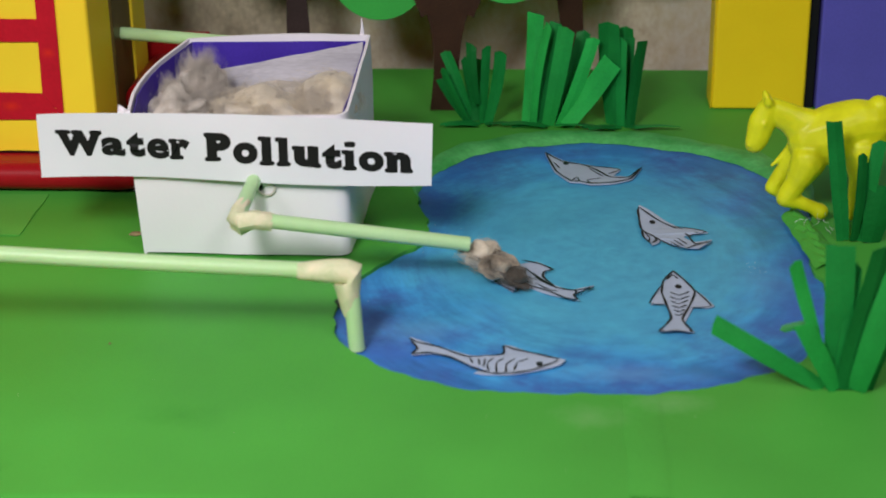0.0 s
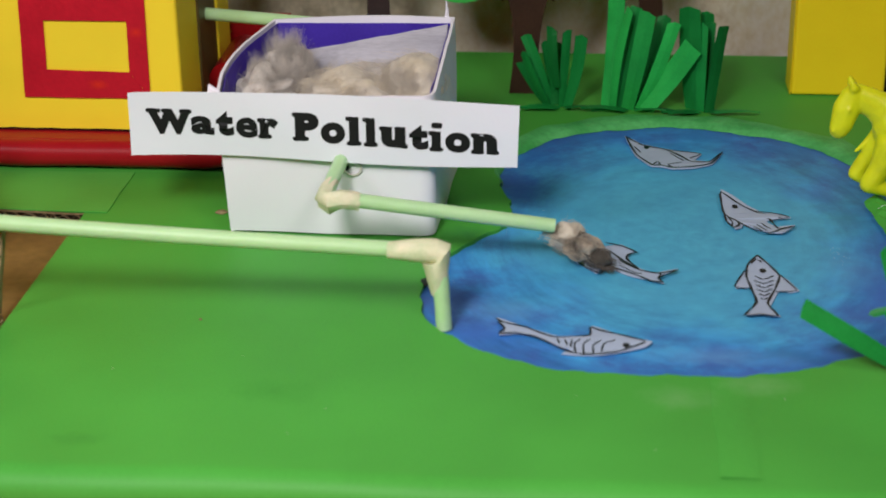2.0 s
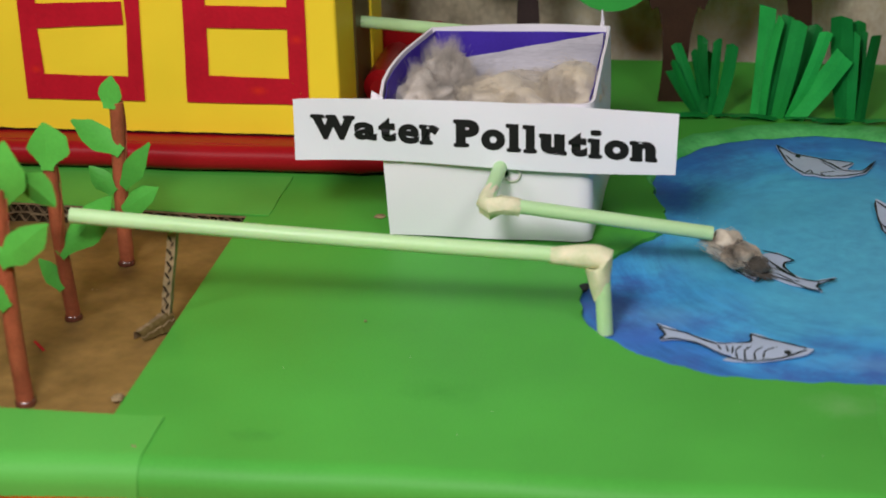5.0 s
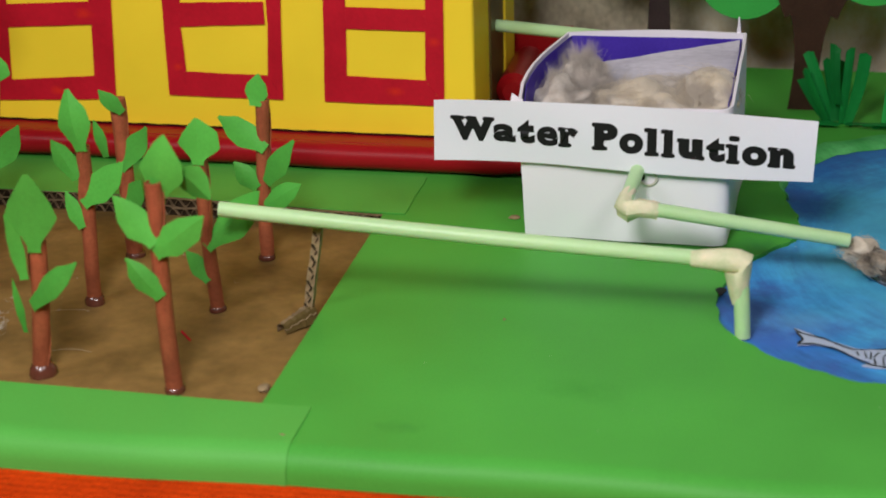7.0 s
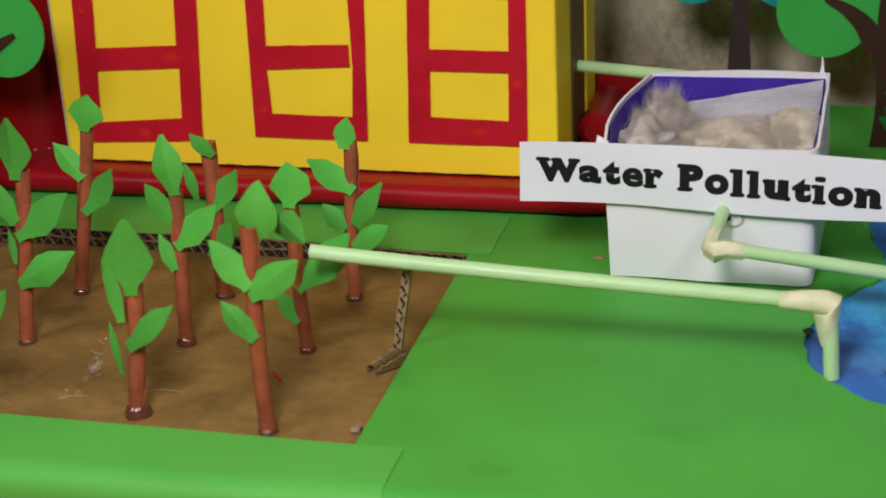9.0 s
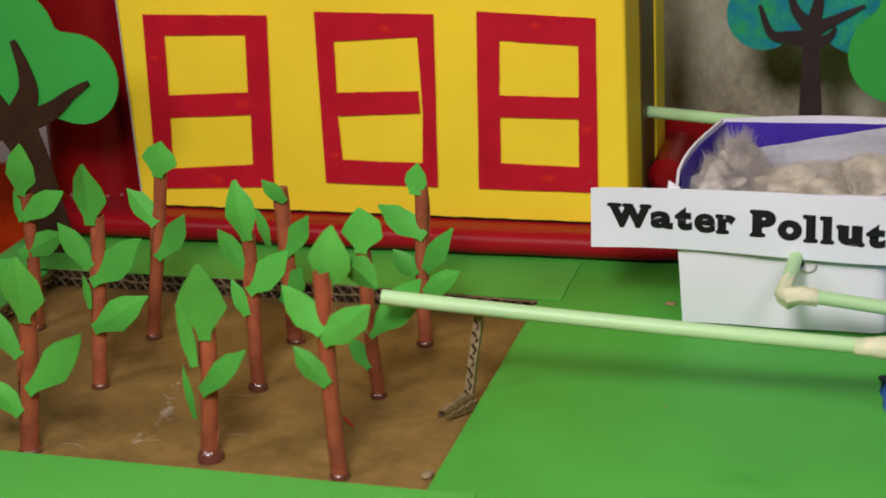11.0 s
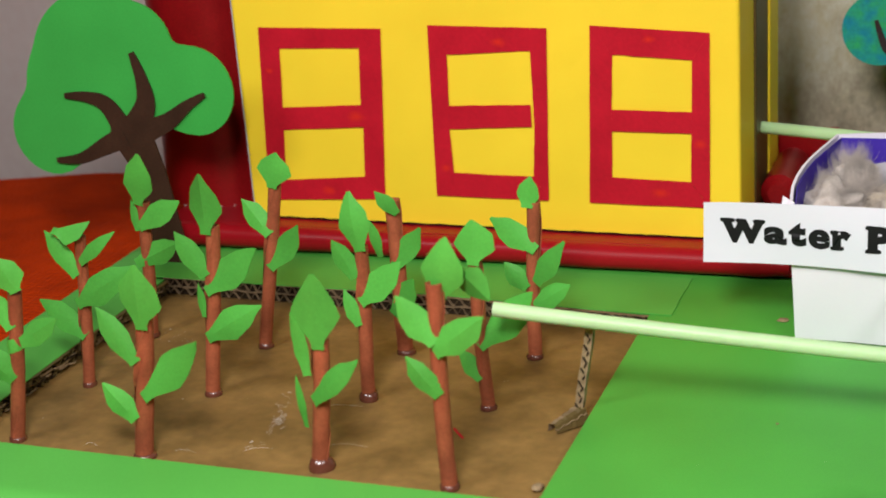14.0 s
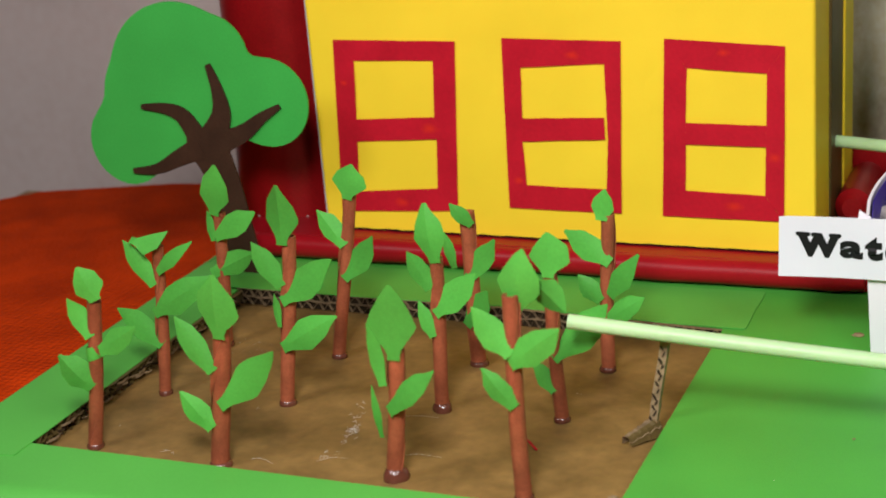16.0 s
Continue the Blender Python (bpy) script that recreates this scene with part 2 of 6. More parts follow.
    b.inputs["Strength"].default_value, b.inputs["Distance"].default_value = 0.18, 0.0006
    l.new(noise_c.outputs[0], b.inputs["Height"])
    l.new(b.outputs[0], p.inputs["Normal"])
    return m


def backdrop_paint():
    """A stained, mottled grey-brown hanging."""
    m = bpy.data.materials.new("mottled_backdrop")
    m.use_nodes = True
    n, l = m.node_tree.nodes, m.node_tree.links
    p = n["Principled BSDF"]
    p.inputs["Roughness"].default_value = 0.85
    tex, mp = n.new("ShaderNodeTexCoord"), n.new("ShaderNodeMapping")
    mp.inputs["Scale"].default_value = (1.0, 1, 0.7)
    l.new(tex.outputs["Object"], mp.inputs[0])
    a, b = n.new("ShaderNodeTexNoise"), n.new("ShaderNodeTexNoise")
    a.inputs["Scale"].default_value, a.inputs["Detail"].default_value = 17, 6
    b.inputs["Scale"].default_value, b.inputs["Detail"].default_value = 240, 7
    b.inputs["Roughness"].default_value = 0.7
    for t in (a, b):
        l.new(mp.outputs[0], t.inputs["Vector"])
    ramp = n.new("ShaderNodeValToRGB")
    e = ramp.color_ramp.elements
    e[0].position, e[0].color = 0.30, (0.17, 0.125, 0.075, 1)
    e[1].position, e[1].color = 0.68, (0.80, 0.72, 0.56, 1)
    x = e.new(0.47)
    x.color = (0.50, 0.43, 0.31, 1)
    # the hanging is less soiled towards its east end
    sep, east, add = n.new("ShaderNodeSeparateXYZ"), n.new("ShaderNodeMapRange"), n.new("ShaderNodeMath")
    l.new(tex.outputs["Object"], sep.inputs[0])
    east.inputs[1].default_value, east.inputs[2].default_value = 0.13, 0.30
    east.inputs[3].default_value, east.inputs[4].default_value = 0.045, 0.20
    l.new(sep.outputs[0], east.inputs[0])
    l.new(a.outputs[0], add.inputs[0])
    l.new(east.outputs[0], add.inputs[1])
    l.new(add.outputs[0], ramp.inputs[0])
    ov = n.new("ShaderNodeMix")
    ov.data_type, ov.blend_type = "RGBA", "OVERLAY"
    ov.inputs[0].default_value = 0.85
    l.new(ramp.outputs[0], ov.inputs[6])
    l.new(b.outputs[0], ov.inputs[7])
    l.new(ov.outputs[2], p.inputs["Base Color"])
    return m


def smear(mat, centre, size, colour, amount, upright=False, grain=150):
    """A chalky smear of colour on a sheet, round a place on it."""
    n, l = mat.node_tree.nodes, mat.node_tree.links
    p = n["Principled BSDF"]
    old = p.inputs["Base Color"].links[0].from_socket
    tex, mp, ln, nz = n.new("ShaderNodeTexCoord"), n.new("ShaderNodeMapping"), n.new("ShaderNodeVectorMath"), n.new("ShaderNodeTexNoise")
    a, b, u, v = 1 / size[0], 1 / size[1], -centre[0] / size[0], -centre[1] / size[1]
    mp.inputs["Scale"].default_value = (a, 0, b) if upright else (a, b, 0)
    mp.inputs["Location"].default_value = (u, 0, v) if upright else (u, v, 0)
    ln.operation = "LENGTH"
    l.new(tex.outputs["Object"], mp.inputs[0])
    l.new(mp.outputs[0], ln.inputs[0])
    nz.inputs["Scale"].default_value, nz.inputs["Detail"].default_value = grain, 8
    nz.inputs["Roughness"].default_value = 0.7
    l.new(tex.outputs["Object"], nz.inputs["Vector"])
    sub, mr, mx = n.new("ShaderNodeMath"), n.new("ShaderNodeMapRange"), n.new("ShaderNodeMix")
    sub.operation = "MULTIPLY_ADD"
    sub.inputs[1].default_value = 1.6
    l.new(nz.outputs[0], sub.inputs[0])
    l.new(ln.outputs["Value"], sub.inputs[2])
    mr.inputs[1].default_value, mr.inputs[2].default_value = 1.65, 0.7
    mr.inputs[3].default_value, mr.inputs[4].default_value = 0.0, amount
    l.new(sub.outputs[0], mr.inputs[0])
    mx.data_type = "RGBA"
    l.new(mr.outputs[0], mx.inputs[0])
    l.new(old, mx.inputs[6])
    mx.inputs[7].default_value = (*colour, 1)
    l.new(mx.outputs[2], p.inputs["Base Color"])


# two whitish smears: glare off the front paper put into its colour
smear(M["sheet"], (0.265, -0.136), (0.018, 0.010), (0.30, 0.52, 0.24), 0.34)
smear(M["sheet"], (0.238, -0.146), (0.017, 0.012), (0.28, 0.50, 0.22), 0.28)
smear(M["sheet"], (0.05, -0.185), (0.012, 0.006), (0.035, 0.22, 0.03), 0.5)
smear(M["sheet"], (0.105, -0.150), (0.02, 0.012), (0.045, 0.28, 0.03), 0.5)
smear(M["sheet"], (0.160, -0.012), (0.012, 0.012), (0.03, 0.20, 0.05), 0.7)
for spot in ((-0.060, 0.054, 0.006), (-0.1045, 0.076, 0.003), (-0.078, 0.016, 0.005), (0.013, 0.092, 0.005), (-0.016, 0.030, 0.004), (0.022, 0.020, 0.005), (0.107, 0.046, 0.005), (0.088, 0.022, 0.006), (0.084, 0.094, 0.004)):
    smear(M["red"], spot[:2], (spot[2], spot[2] * 0.6), (0.72, 0.030, 0.010), 0.8, upright=True)


def weave(mat, pitch):
    """Raised knots of a coarse cloth, in rows."""
    n, l = mat.node_tree.nodes, mat.node_tree.links
    p = n["Principled BSDF"]
    tex, vor, b = n.new("ShaderNodeTexCoord"), n.new("ShaderNodeTexVoronoi"), n.new("ShaderNodeBump")
    vor.inputs["Scale"].default_value, vor.inputs["Randomness"].default_value = 1 / pitch, 0.35
    l.new(tex.outputs["Object"], vor.inputs["Vector"])
    b.inputs["Strength"].default_value, b.inputs["Distance"].default_value, b.invert = 0.9, 0.0012, True
    l.new(vor.outputs["Distance"], b.inputs["Height"])
    l.new(p.inputs["Normal"].links[0].from_socket, b.inputs["Normal"])
    l.new(b.outputs[0], p.inputs["Normal"])


weave(M["cloth"], 0.0034)
M["pond"] = pond_paint()
# brush dabs: dark and bright blue near the shore, chalky pale ones over them
for centre, size, colour, amount in (((-0.056, 0.082), (0.016, 0.030), (0.028, 0.13, 0.46), 0.75), ((-0.035, 0.113), (0.032, 0.012), (0.035, 0.16, 0.52), 0.7),
                                     ((0.020, 0.117), (0.042, 0.010), (0.040, 0.18, 0.54), 0.6), ((-0.060, 0.042), (0.012, 0.026), (0.026, 0.10, 0.50), 0.8),
                                     ((-0.070, -0.100), (0.022, 0.016), (0.045, 0.19, 0.62), 0.65), ((0.052, -0.115), (0.030, 0.013), (0.030, 0.12, 0.42), 0.7),
                                     ((0.077, -0.055), (0.014, 0.030), (0.045, 0.15, 0.52), 0.7), ((0.063, 0.098), (0.022, 0.020), (0.030, 0.15, 0.42), 0.6),
                                     ((0.075, 0.022), (0.014, 0.030), (0.030, 0.20, 0.36), 0.6), ((-0.063, -0.080), (0.018, 0.016), (0.17, 0.43, 0.74), 0.4),
                                     ((0.012, -0.112), (0.032, 0.008), (0.16, 0.42, 0.72), 0.4), ((0.066, -0.034), (0.012, 0.020), (0.13, 0.40, 0.70), 0.35)):
    smear(M["pond"], centre, (size[0] * 1.35, size[1] * 1.3), colour, min(0.9, amount * 1.15), grain=95)
M["backdrop"] = backdrop_paint()


# ---- building tools ----
def finish(name, bm, mat, smooth=False, crease=42):
    mesh = bpy.data.meshes.new(name)
    bmesh.ops.recalc_face_normals(bm, faces=bm.faces)
    bm.to_mesh(mesh)
    bm.free()
    for m in mat if isinstance(mat, (list, tuple)) else [mat]:
        mesh.materials.append(m)
    if smooth:
        for f in mesh.polygons:
            f.use_smooth = True
        mesh.set_sharp_from_angle(angle=radians(crease))
    return mesh


def thing(name, at, label, category, group="", kind=""):
    ob = new(name)
    ob.location = at
    ob.empty_display_size = 0.01
    return tagged(ob, label, category, group, kind)


def part(name, bm, mat, parent, label="", smooth=False, crease=42):
    ob = new(name, finish(name, bm, mat, smooth, crease))
    ob.parent = parent
    return tagged(ob, label)


def solo(name, bm, mat, label, category, at=(0, 0, 0), group="", kind="", smooth=False):
    ob = new(name, finish(name, bm, mat, smooth))
    ob.location = at
    return tagged(ob, label, category, group, kind)


def box(bm, x0, x1, y0, y1, z0, z1, bevel=0.0, segments=2):
    r = bmesh.ops.create_cube(bm, size=1)
    bmesh.ops.scale(bm, vec=(x1 - x0, y1 - y0, z1 - z0), verts=r["verts"])
    bmesh.ops.translate(bm, vec=((x0 + x1) / 2, (y0 + y1) / 2, (z0 + z1) / 2), verts=r["verts"])
    if bevel:
        edges = list({e for v in r["verts"] for e in v.link_edges})
        bmesh.ops.bevel(bm, geom=edges, offset=bevel, segments=segments, profile=0.5, affect="EDGES")
    return bm


def tube(bm, points, radii, sides=14, cap=True, wobble=0.0):
    """A round bar through the points, with a radius at each."""
    pts = [Vector(p) for p in points]
    rings = []
    for i, p in enumerate(pts):
        d = (pts[min(i + 1, len(pts) - 1)] - pts[max(i - 1, 0)]).normalized()
        a = d.cross(Vector((0.31, 0.2, 0.93)))
        if a.length < 0.1:
            a = d.cross(Vector((1, 0, 0)))
        a.normalize()
        b = d.cross(a)
        r = radii[i] if isinstance(radii, (list, tuple)) else radii
        ring = []
        for k in range(sides):
            t = 2 * math.pi * k / sides
            rr = r * (1 + wobble * noise.noise((p * 200) + Vector((math.cos(t), math.sin(t), i)) * 1.3))
            ring.append(bm.verts.new(p + (a * math.cos(t) + b * math.sin(t)) * rr))
        rings.append(ring)
    for r0, r1 in zip(rings, rings[1:]):
        for k in range(sides):
            bm.faces.new((r0[k], r0[(k + 1) % sides], r1[(k + 1) % sides], r1[k]))
    if cap:
        bm.faces.new(rings[0][::-1])
        bm.faces.new(rings[-1])
    return bm


def pipe(bm, a, b, r, wall=0.0006, sides=18, cuts=6, sag=0.0):
    """A hollow drinking straw, open at both ends."""
    a, b = Vector(a), Vector(b)
    d = (b - a).normalized()
    u = d.cross(Vector((0, 0, 1)))
    if u.length < 0.1:
        u = d.cross(Vector((0, 1, 0)))
    u.normalize()
    w = d.cross(u)
    outer, inner = [], []
    for i in range(cuts + 1):
        k = i / cuts
        c = a.lerp(b, k) - Vector((0, 0, sag * 4 * k * (1 - k)))
        for store, rad in ((outer, r), (inner, r - wall)):
            store.append([bm.verts.new(c + (u * math.cos(2 * math.pi * s / sides) + w * math.sin(2 * math.pi * s / sides)) * rad) for s in range(sides)])
    for rings in (outer, inner):
        for r0, r1 in zip(rings, rings[1:]):
            for s in range(sides):
                bm.faces.new((r0[s], r0[(s + 1) % sides], r1[(s + 1) % sides], r1[s]))
    for e in (0, -1):
        for s in range(sides):
            bm.faces.new((outer[e][s], outer[e][(s + 1) % sides], inner[e][(s + 1) % sides], inner[e][s]))
    return bm


def plate(bm, outline, thick, place):
    """A flat cut-out of the given outline (u, v); place turns (u, v, depth) into a point."""
    front = [bm.verts.new(place(u, v, 0)) for u, v in outline]
    back = [bm.verts.new(place(u, v, thick)) for u, v in outline]
    bm.faces.new(front)
    bm.faces.new(back[::-1])
    n = len(front)
    for i in range(n):
        bm.faces.new((front[i], back[i], back[(i + 1) % n], front[(i + 1) % n]))
    return bm


def lobes(circles, centre, steps=96, soft=0.12):
    """The outline of a cut-out crown: the hull of some circles (x, z, r) round a centre."""
    out = []
    for k in range(steps):
        a = 2 * math.pi * k / steps
        dx, dz = math.cos(a), math.sin(a)
        best = 0.004
        for x, z, r in circles:
            ox, oz = x - centre[0], z - centre[1]
            along = ox * dx + oz * dz
            off = r * r - (ox * ox + oz * oz - along * along)
            if off > 0:
                best = max(best, along + math.sqrt(off))
        out.append(best)
    for _ in range(2):
        out = [(out[i - 1] + 2 * out[i] + out[(i + 1) % steps]) / 4 for i in range(steps)]
    return [(centre[0] + r * math.cos(2 * math.pi * k / steps), centre[1] + r * math.sin(2 * math.pi * k / steps)) for k, r in enumerate(out)]


def grid_sheet(bm, rows):
    """A skin over rows of points."""
    v = [[bm.verts.new(p) for p in row] for row in rows]
    for r0, r1 in zip(v, v[1:]):
        for i in range(len(r0) - 1):
            bm.faces.new((r0[i], r0[i + 1], r1[i + 1], r1[i]))
    return bm


def thicken(bm, d):
    """Gives a skin a thickness d, against its normals."""
    bmesh.ops.recalc_face_normals(bm, faces=bm.faces)
    bmesh.ops.solidify(bm, geom=list(bm.faces), thickness=d)
    return bm


# ---- the room ----
def room():
    # south, west, east walls and ceiling are unseen additions, darkened against bounce
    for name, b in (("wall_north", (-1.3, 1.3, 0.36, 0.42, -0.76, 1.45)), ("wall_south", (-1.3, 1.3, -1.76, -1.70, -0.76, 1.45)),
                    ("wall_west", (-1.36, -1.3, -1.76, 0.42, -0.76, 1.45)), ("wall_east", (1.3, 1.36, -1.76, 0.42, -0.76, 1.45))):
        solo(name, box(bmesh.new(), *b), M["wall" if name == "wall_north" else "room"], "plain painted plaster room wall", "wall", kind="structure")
    solo("floor", box(bmesh.new(), -1.36, 1.36, -1.76, 0.42, -0.82, -0.76), M["floor"], "plain grey room floor", "floor", kind="structure")
    solo("ceiling", box(bmesh.new(), -1.36, 1.36, -1.76, 0.42, 1.45, 1.51), M["room"], "added dark room ceiling, out of view", "ceiling", kind="structure")


room()


def table():
    t = thing("table", (0, 0, -0.76), "low table covered with an orange-red cloth under the model", "table")
    out = []
    for k in range(64):
        a = 2 * math.pi * k / 64
        c, s = math.cos(a), math.sin(a)
        r = (abs(c) ** 7 + abs(s) ** 7) ** (-1 / 7)
        out.append((0.17 + 0.70 * r * c, -0.245 + 0.46 * r * s))
    bm = bmesh.new()
    rings = []
    for j, (grow, z) in enumerate(((0.0, 0.7486), (0.004, 0.7474), (0.008, 0.743), (0.010, 0.72), (0.018, 0.5), (0.026, 0.3))):
        ring = []
        for k, (x, y) in enumerate(out):
            d = Vector((x - 0.17, y + 0.245, 0)).normalized()
            wave = (0.008 * math.sin(k * 1.37) if j > 3 else 0)
            ring.append(bm.verts.new((x + d.x * (grow + wave), y + d.y * (grow + wave), z)))
        rings.append(ring)
    bm.faces.new(rings[0])
    for r0, r1 in zip(rings, rings[1:]):
        for k in range(64):
            bm.faces.new((r0[k], r0[(k + 1) % 64], r1[(k + 1) % 64], r1[k]))
    part("cloth", bm, M["cloth"], t, "orange-red woven table cloth", smooth=True)
    part("tabletop", box(bmesh.new(), -0.48, 0.82, -0.66, 0.18, 0.722, 0.746), M["liner"], t)
    for x in (-0.42, 0.76):
        for y in (-0.6, 0.12):
            part("leg", box(bmesh.new(), x - 0.02, x + 0.02, y - 0.02, y + 0.02, 0.0, 0.722), M["liner"], t)


table()


def backdrop():
    bm = bmesh.new()
    rows = []
    for j in range(9):
        z = -0.03 + 0.6 * j / 8
        rows.append([(x / 40, 0.290 + 0.004 * math.sin(x * 0.5) * (1 - j / 9), z) for x in range(-6, 41)])
    grid_sheet(bm, rows)
    thicken(bm, 0.003)
    solo("backdrop", bm, M["backdrop"], "mottled grey-brown hanging behind the model", "backdrop", kind="structure", smooth=True)


backdrop()

# ---- the board ----
X0, X1, YF, YB = -0.272, 0.52, -0.198, 0.240
FX0, FX1, FY0, FY1 = -0.240, 0.0, -0.176, 0.001
PC = (0.24, 0.0)
PR = (0.1095, 0.0081, -0.0051, -0.0261, 0.0074, 0.0034, -0.0028, -0.0061, 0.0021, 0.0005, 0.0011)


def shore(a, grow=0.0):
    r = PR[0] + grow
    for k in range(1, 6):
        r += PR[2 * k - 1] * math.cos(k * a) + PR[2 * k] * math.sin(k * a)
    r += 0.0007 * math.sin(13 * a + 1) + 0.0005 * math.sin(29 * a) + 0.0004 * math.sin(53 * a + 2) + 0.00025 * math.sin(83 * a)
    return PC[0] + r * math.cos(a), PC[1] + r * math.sin(a)


def field_loop(n=24):
    c = [(FX0, FY0 + 0.004), (FX1, FY0), (FX1, FY1), (FX0 + 0.003, FY1 + 0.003)]
    out = []
    for i in range(4):
        (ax, ay), (bx, by) = c[i], c[(i + 1) % 4]
        out += [(ax + (bx - ax) * k / n, ay + (by - ay) * k / n) for k in range(n)]
    return out


def holed(bm, outer, holes, z0, z1):
    edges = []
    for loop in (outer, *holes):
        v = [bm.verts.new((x, y, z1)) for x, y in loop]
        edges += [bm.edges.new((v[i], v[(i + 1) % len(v)])) for i in range(len(v))]
    bmesh.ops.triangle_fill(bm, edges=edges, use_beauty=True)
    r = bmesh.ops.extrude_face_region(bm, geom=list(bm.faces))
    bmesh.ops.translate(bm, vec=(0, 0, z0 - z1), verts=[g for g in r["geom"] if isinstance(g, bmesh.types.BMVert)])
    return bm


def rise(x):
    """How far the board behind the field has lifted at x."""
    return 0.0024 * min(1.0, max(0.0, (-0.005 - x) / 0.09))


def board():
    b = thing("ground", (0, 0, 0), "board covered with bright green paper, with a sunken field and a pond", "ground", kind="structure")
    rect = [(X0, YF), (X1, YF), (X1, YB), (X0, YB)]
    pond = [shore(2 * math.pi * k / 320) for k in range(320)]
    part("base_board", holed(bmesh.new(), rect, [field_loop()], -0.0114, -0.0023), M["card"], b, "brown corrugated base board")
    part("paper_sheet", holed(bmesh.new(), rect, [field_loop(), pond], -0.0021, 0.0), M["sheet"], b, "bright green paper sheet")
    # the paper folds over the front edge in a soft roll
    for name, x0, x1, lift, start, mat in (("front_fold", X0, X1, 0.0, YF, "sheet"), ("fold_strip", X0 - 0.001, 0.0177, 0.0005, -0.1768, "strip")):
        rows = []
        for i in range(61):
            x = x0 + (x1 - x0) * i / 60
            sway = min(-0.0003, 0.0010 * math.sin(x * 19) + 0.0006 * math.sin(x * 61 + 1) - 0.0012 - 0.010 * max(0.0, (0.1 - x)) / 0.4)
            prof = [(start + (0.004 * min(1.0, -x / 0.24) if start > YF and x < 0 else 0.0), lift), (YF + sway * 0.5, lift)]
            for k in range(9):
                a = math.pi / 2 * k / 8
                prof.append((YF + sway - (0.0085 + lift) * math.sin(a), -0.0085 + (0.0085 + lift) * math.cos(a)))
            prof.append((YF + sway - 0.0087 - lift, -0.0112))
            rows.append([(x, y, z) for y, z in prof])
        part(name, thicken(grid_sheet(bmesh.new(), rows), 0.0004), M[mat], b, smooth=True)
    # paper strips glued round the field
    for x0, x1, y0, y1, dz in ((X0, 0.0095, 0.0012, 0.048, 0.0005), (X0 - 0.001, FX0 + 0.0026, -0.185, 0.02, 0.0009)):
        rows = [[(x0 + (x1 - x0) * i / 10 + 0.0002 * math.sin(j), y0 + (y1 - y0) * j / 10 + 0.0005 * math.sin(i * 1.3), dz + (rise(x0 + (x1 - x0) * i / 10) * (1 - j / 10) ** 1.5 if y0 > 0 else 0)) for i in range(11)] for j in range(11)]
        part("paper_strip", thicken(grid_sheet(bmesh.new(), rows), 0.0004), M["strip"], b, "lighter green paper strip")
    bm = bmesh.new()
    rows = [[(X0 - 0.0005 - 0.006 * math.sin(a), -0.2 + 0.44 * i / 20, -0.006 + 0.0066 * math.cos(a)) for a in (0, 0.4, 0.8, 1.2, 1.57)] + [(X0 - 0.0066, -0.2 + 0.44 * i / 20, -0.0112)] for i in range(21)]
    part("side_fold", thicken(grid_sheet(bm, rows), 0.0004), M["strip"], b, smooth=True)
    # the joint between two sheets
    bm = bmesh.new()
    grid_sheet(bm, [[(0.2489 + dx + 0.0004 * math.sin(k), -0.131 - 0.0655 * k / 12, 0.0003 + dz) for dx, dz in ((-0.0004, 0.0), (0.0001, 0.0003), (0.012, -0.0001))] for k in range(13)])
    part("sheet_lap", bm, M["sheet"], b, smooth=True)
    # painted rim behind the pond
    bm = bmesh.new()
    rows = []
    for k in range(70):
        a = math.radians(24 + 124 * k / 69)
        w = 0.0125 * min(1, k / 8, (69 - k) / 20) * (1 + 0.14 * math.sin(k * 0.5) + 0.05 * math.sin(k * 1.3))
        rows.append([(*shore(a, g * w - 0.001), z) for g, z in ((-0.22, -0.0013), (0.05, 0.0002), (0.35, 0.0008), (0.8, 0.0006), (1, 0.0002))])
    part("shore_paint", grid_sheet(bm, rows), M["shore"], b, "streaky pale green paint along the shore", smooth=True)
    return b


ground = board()


def pond():
    bm = bmesh.new()
    plate(bm, [(x - PC[0], y - PC[1]) for x, y in (shore(2 * math.pi * k / 120, 0.004) for k in range(120))], -0.0005, lambda u, v, d: (u, v, d))
    solo("pond", bm, M["pond"], "pond painted in streaky blue poster paint on paper", "water", at=(PC[0], PC[1], -0.0016), kind="structure")


pond()


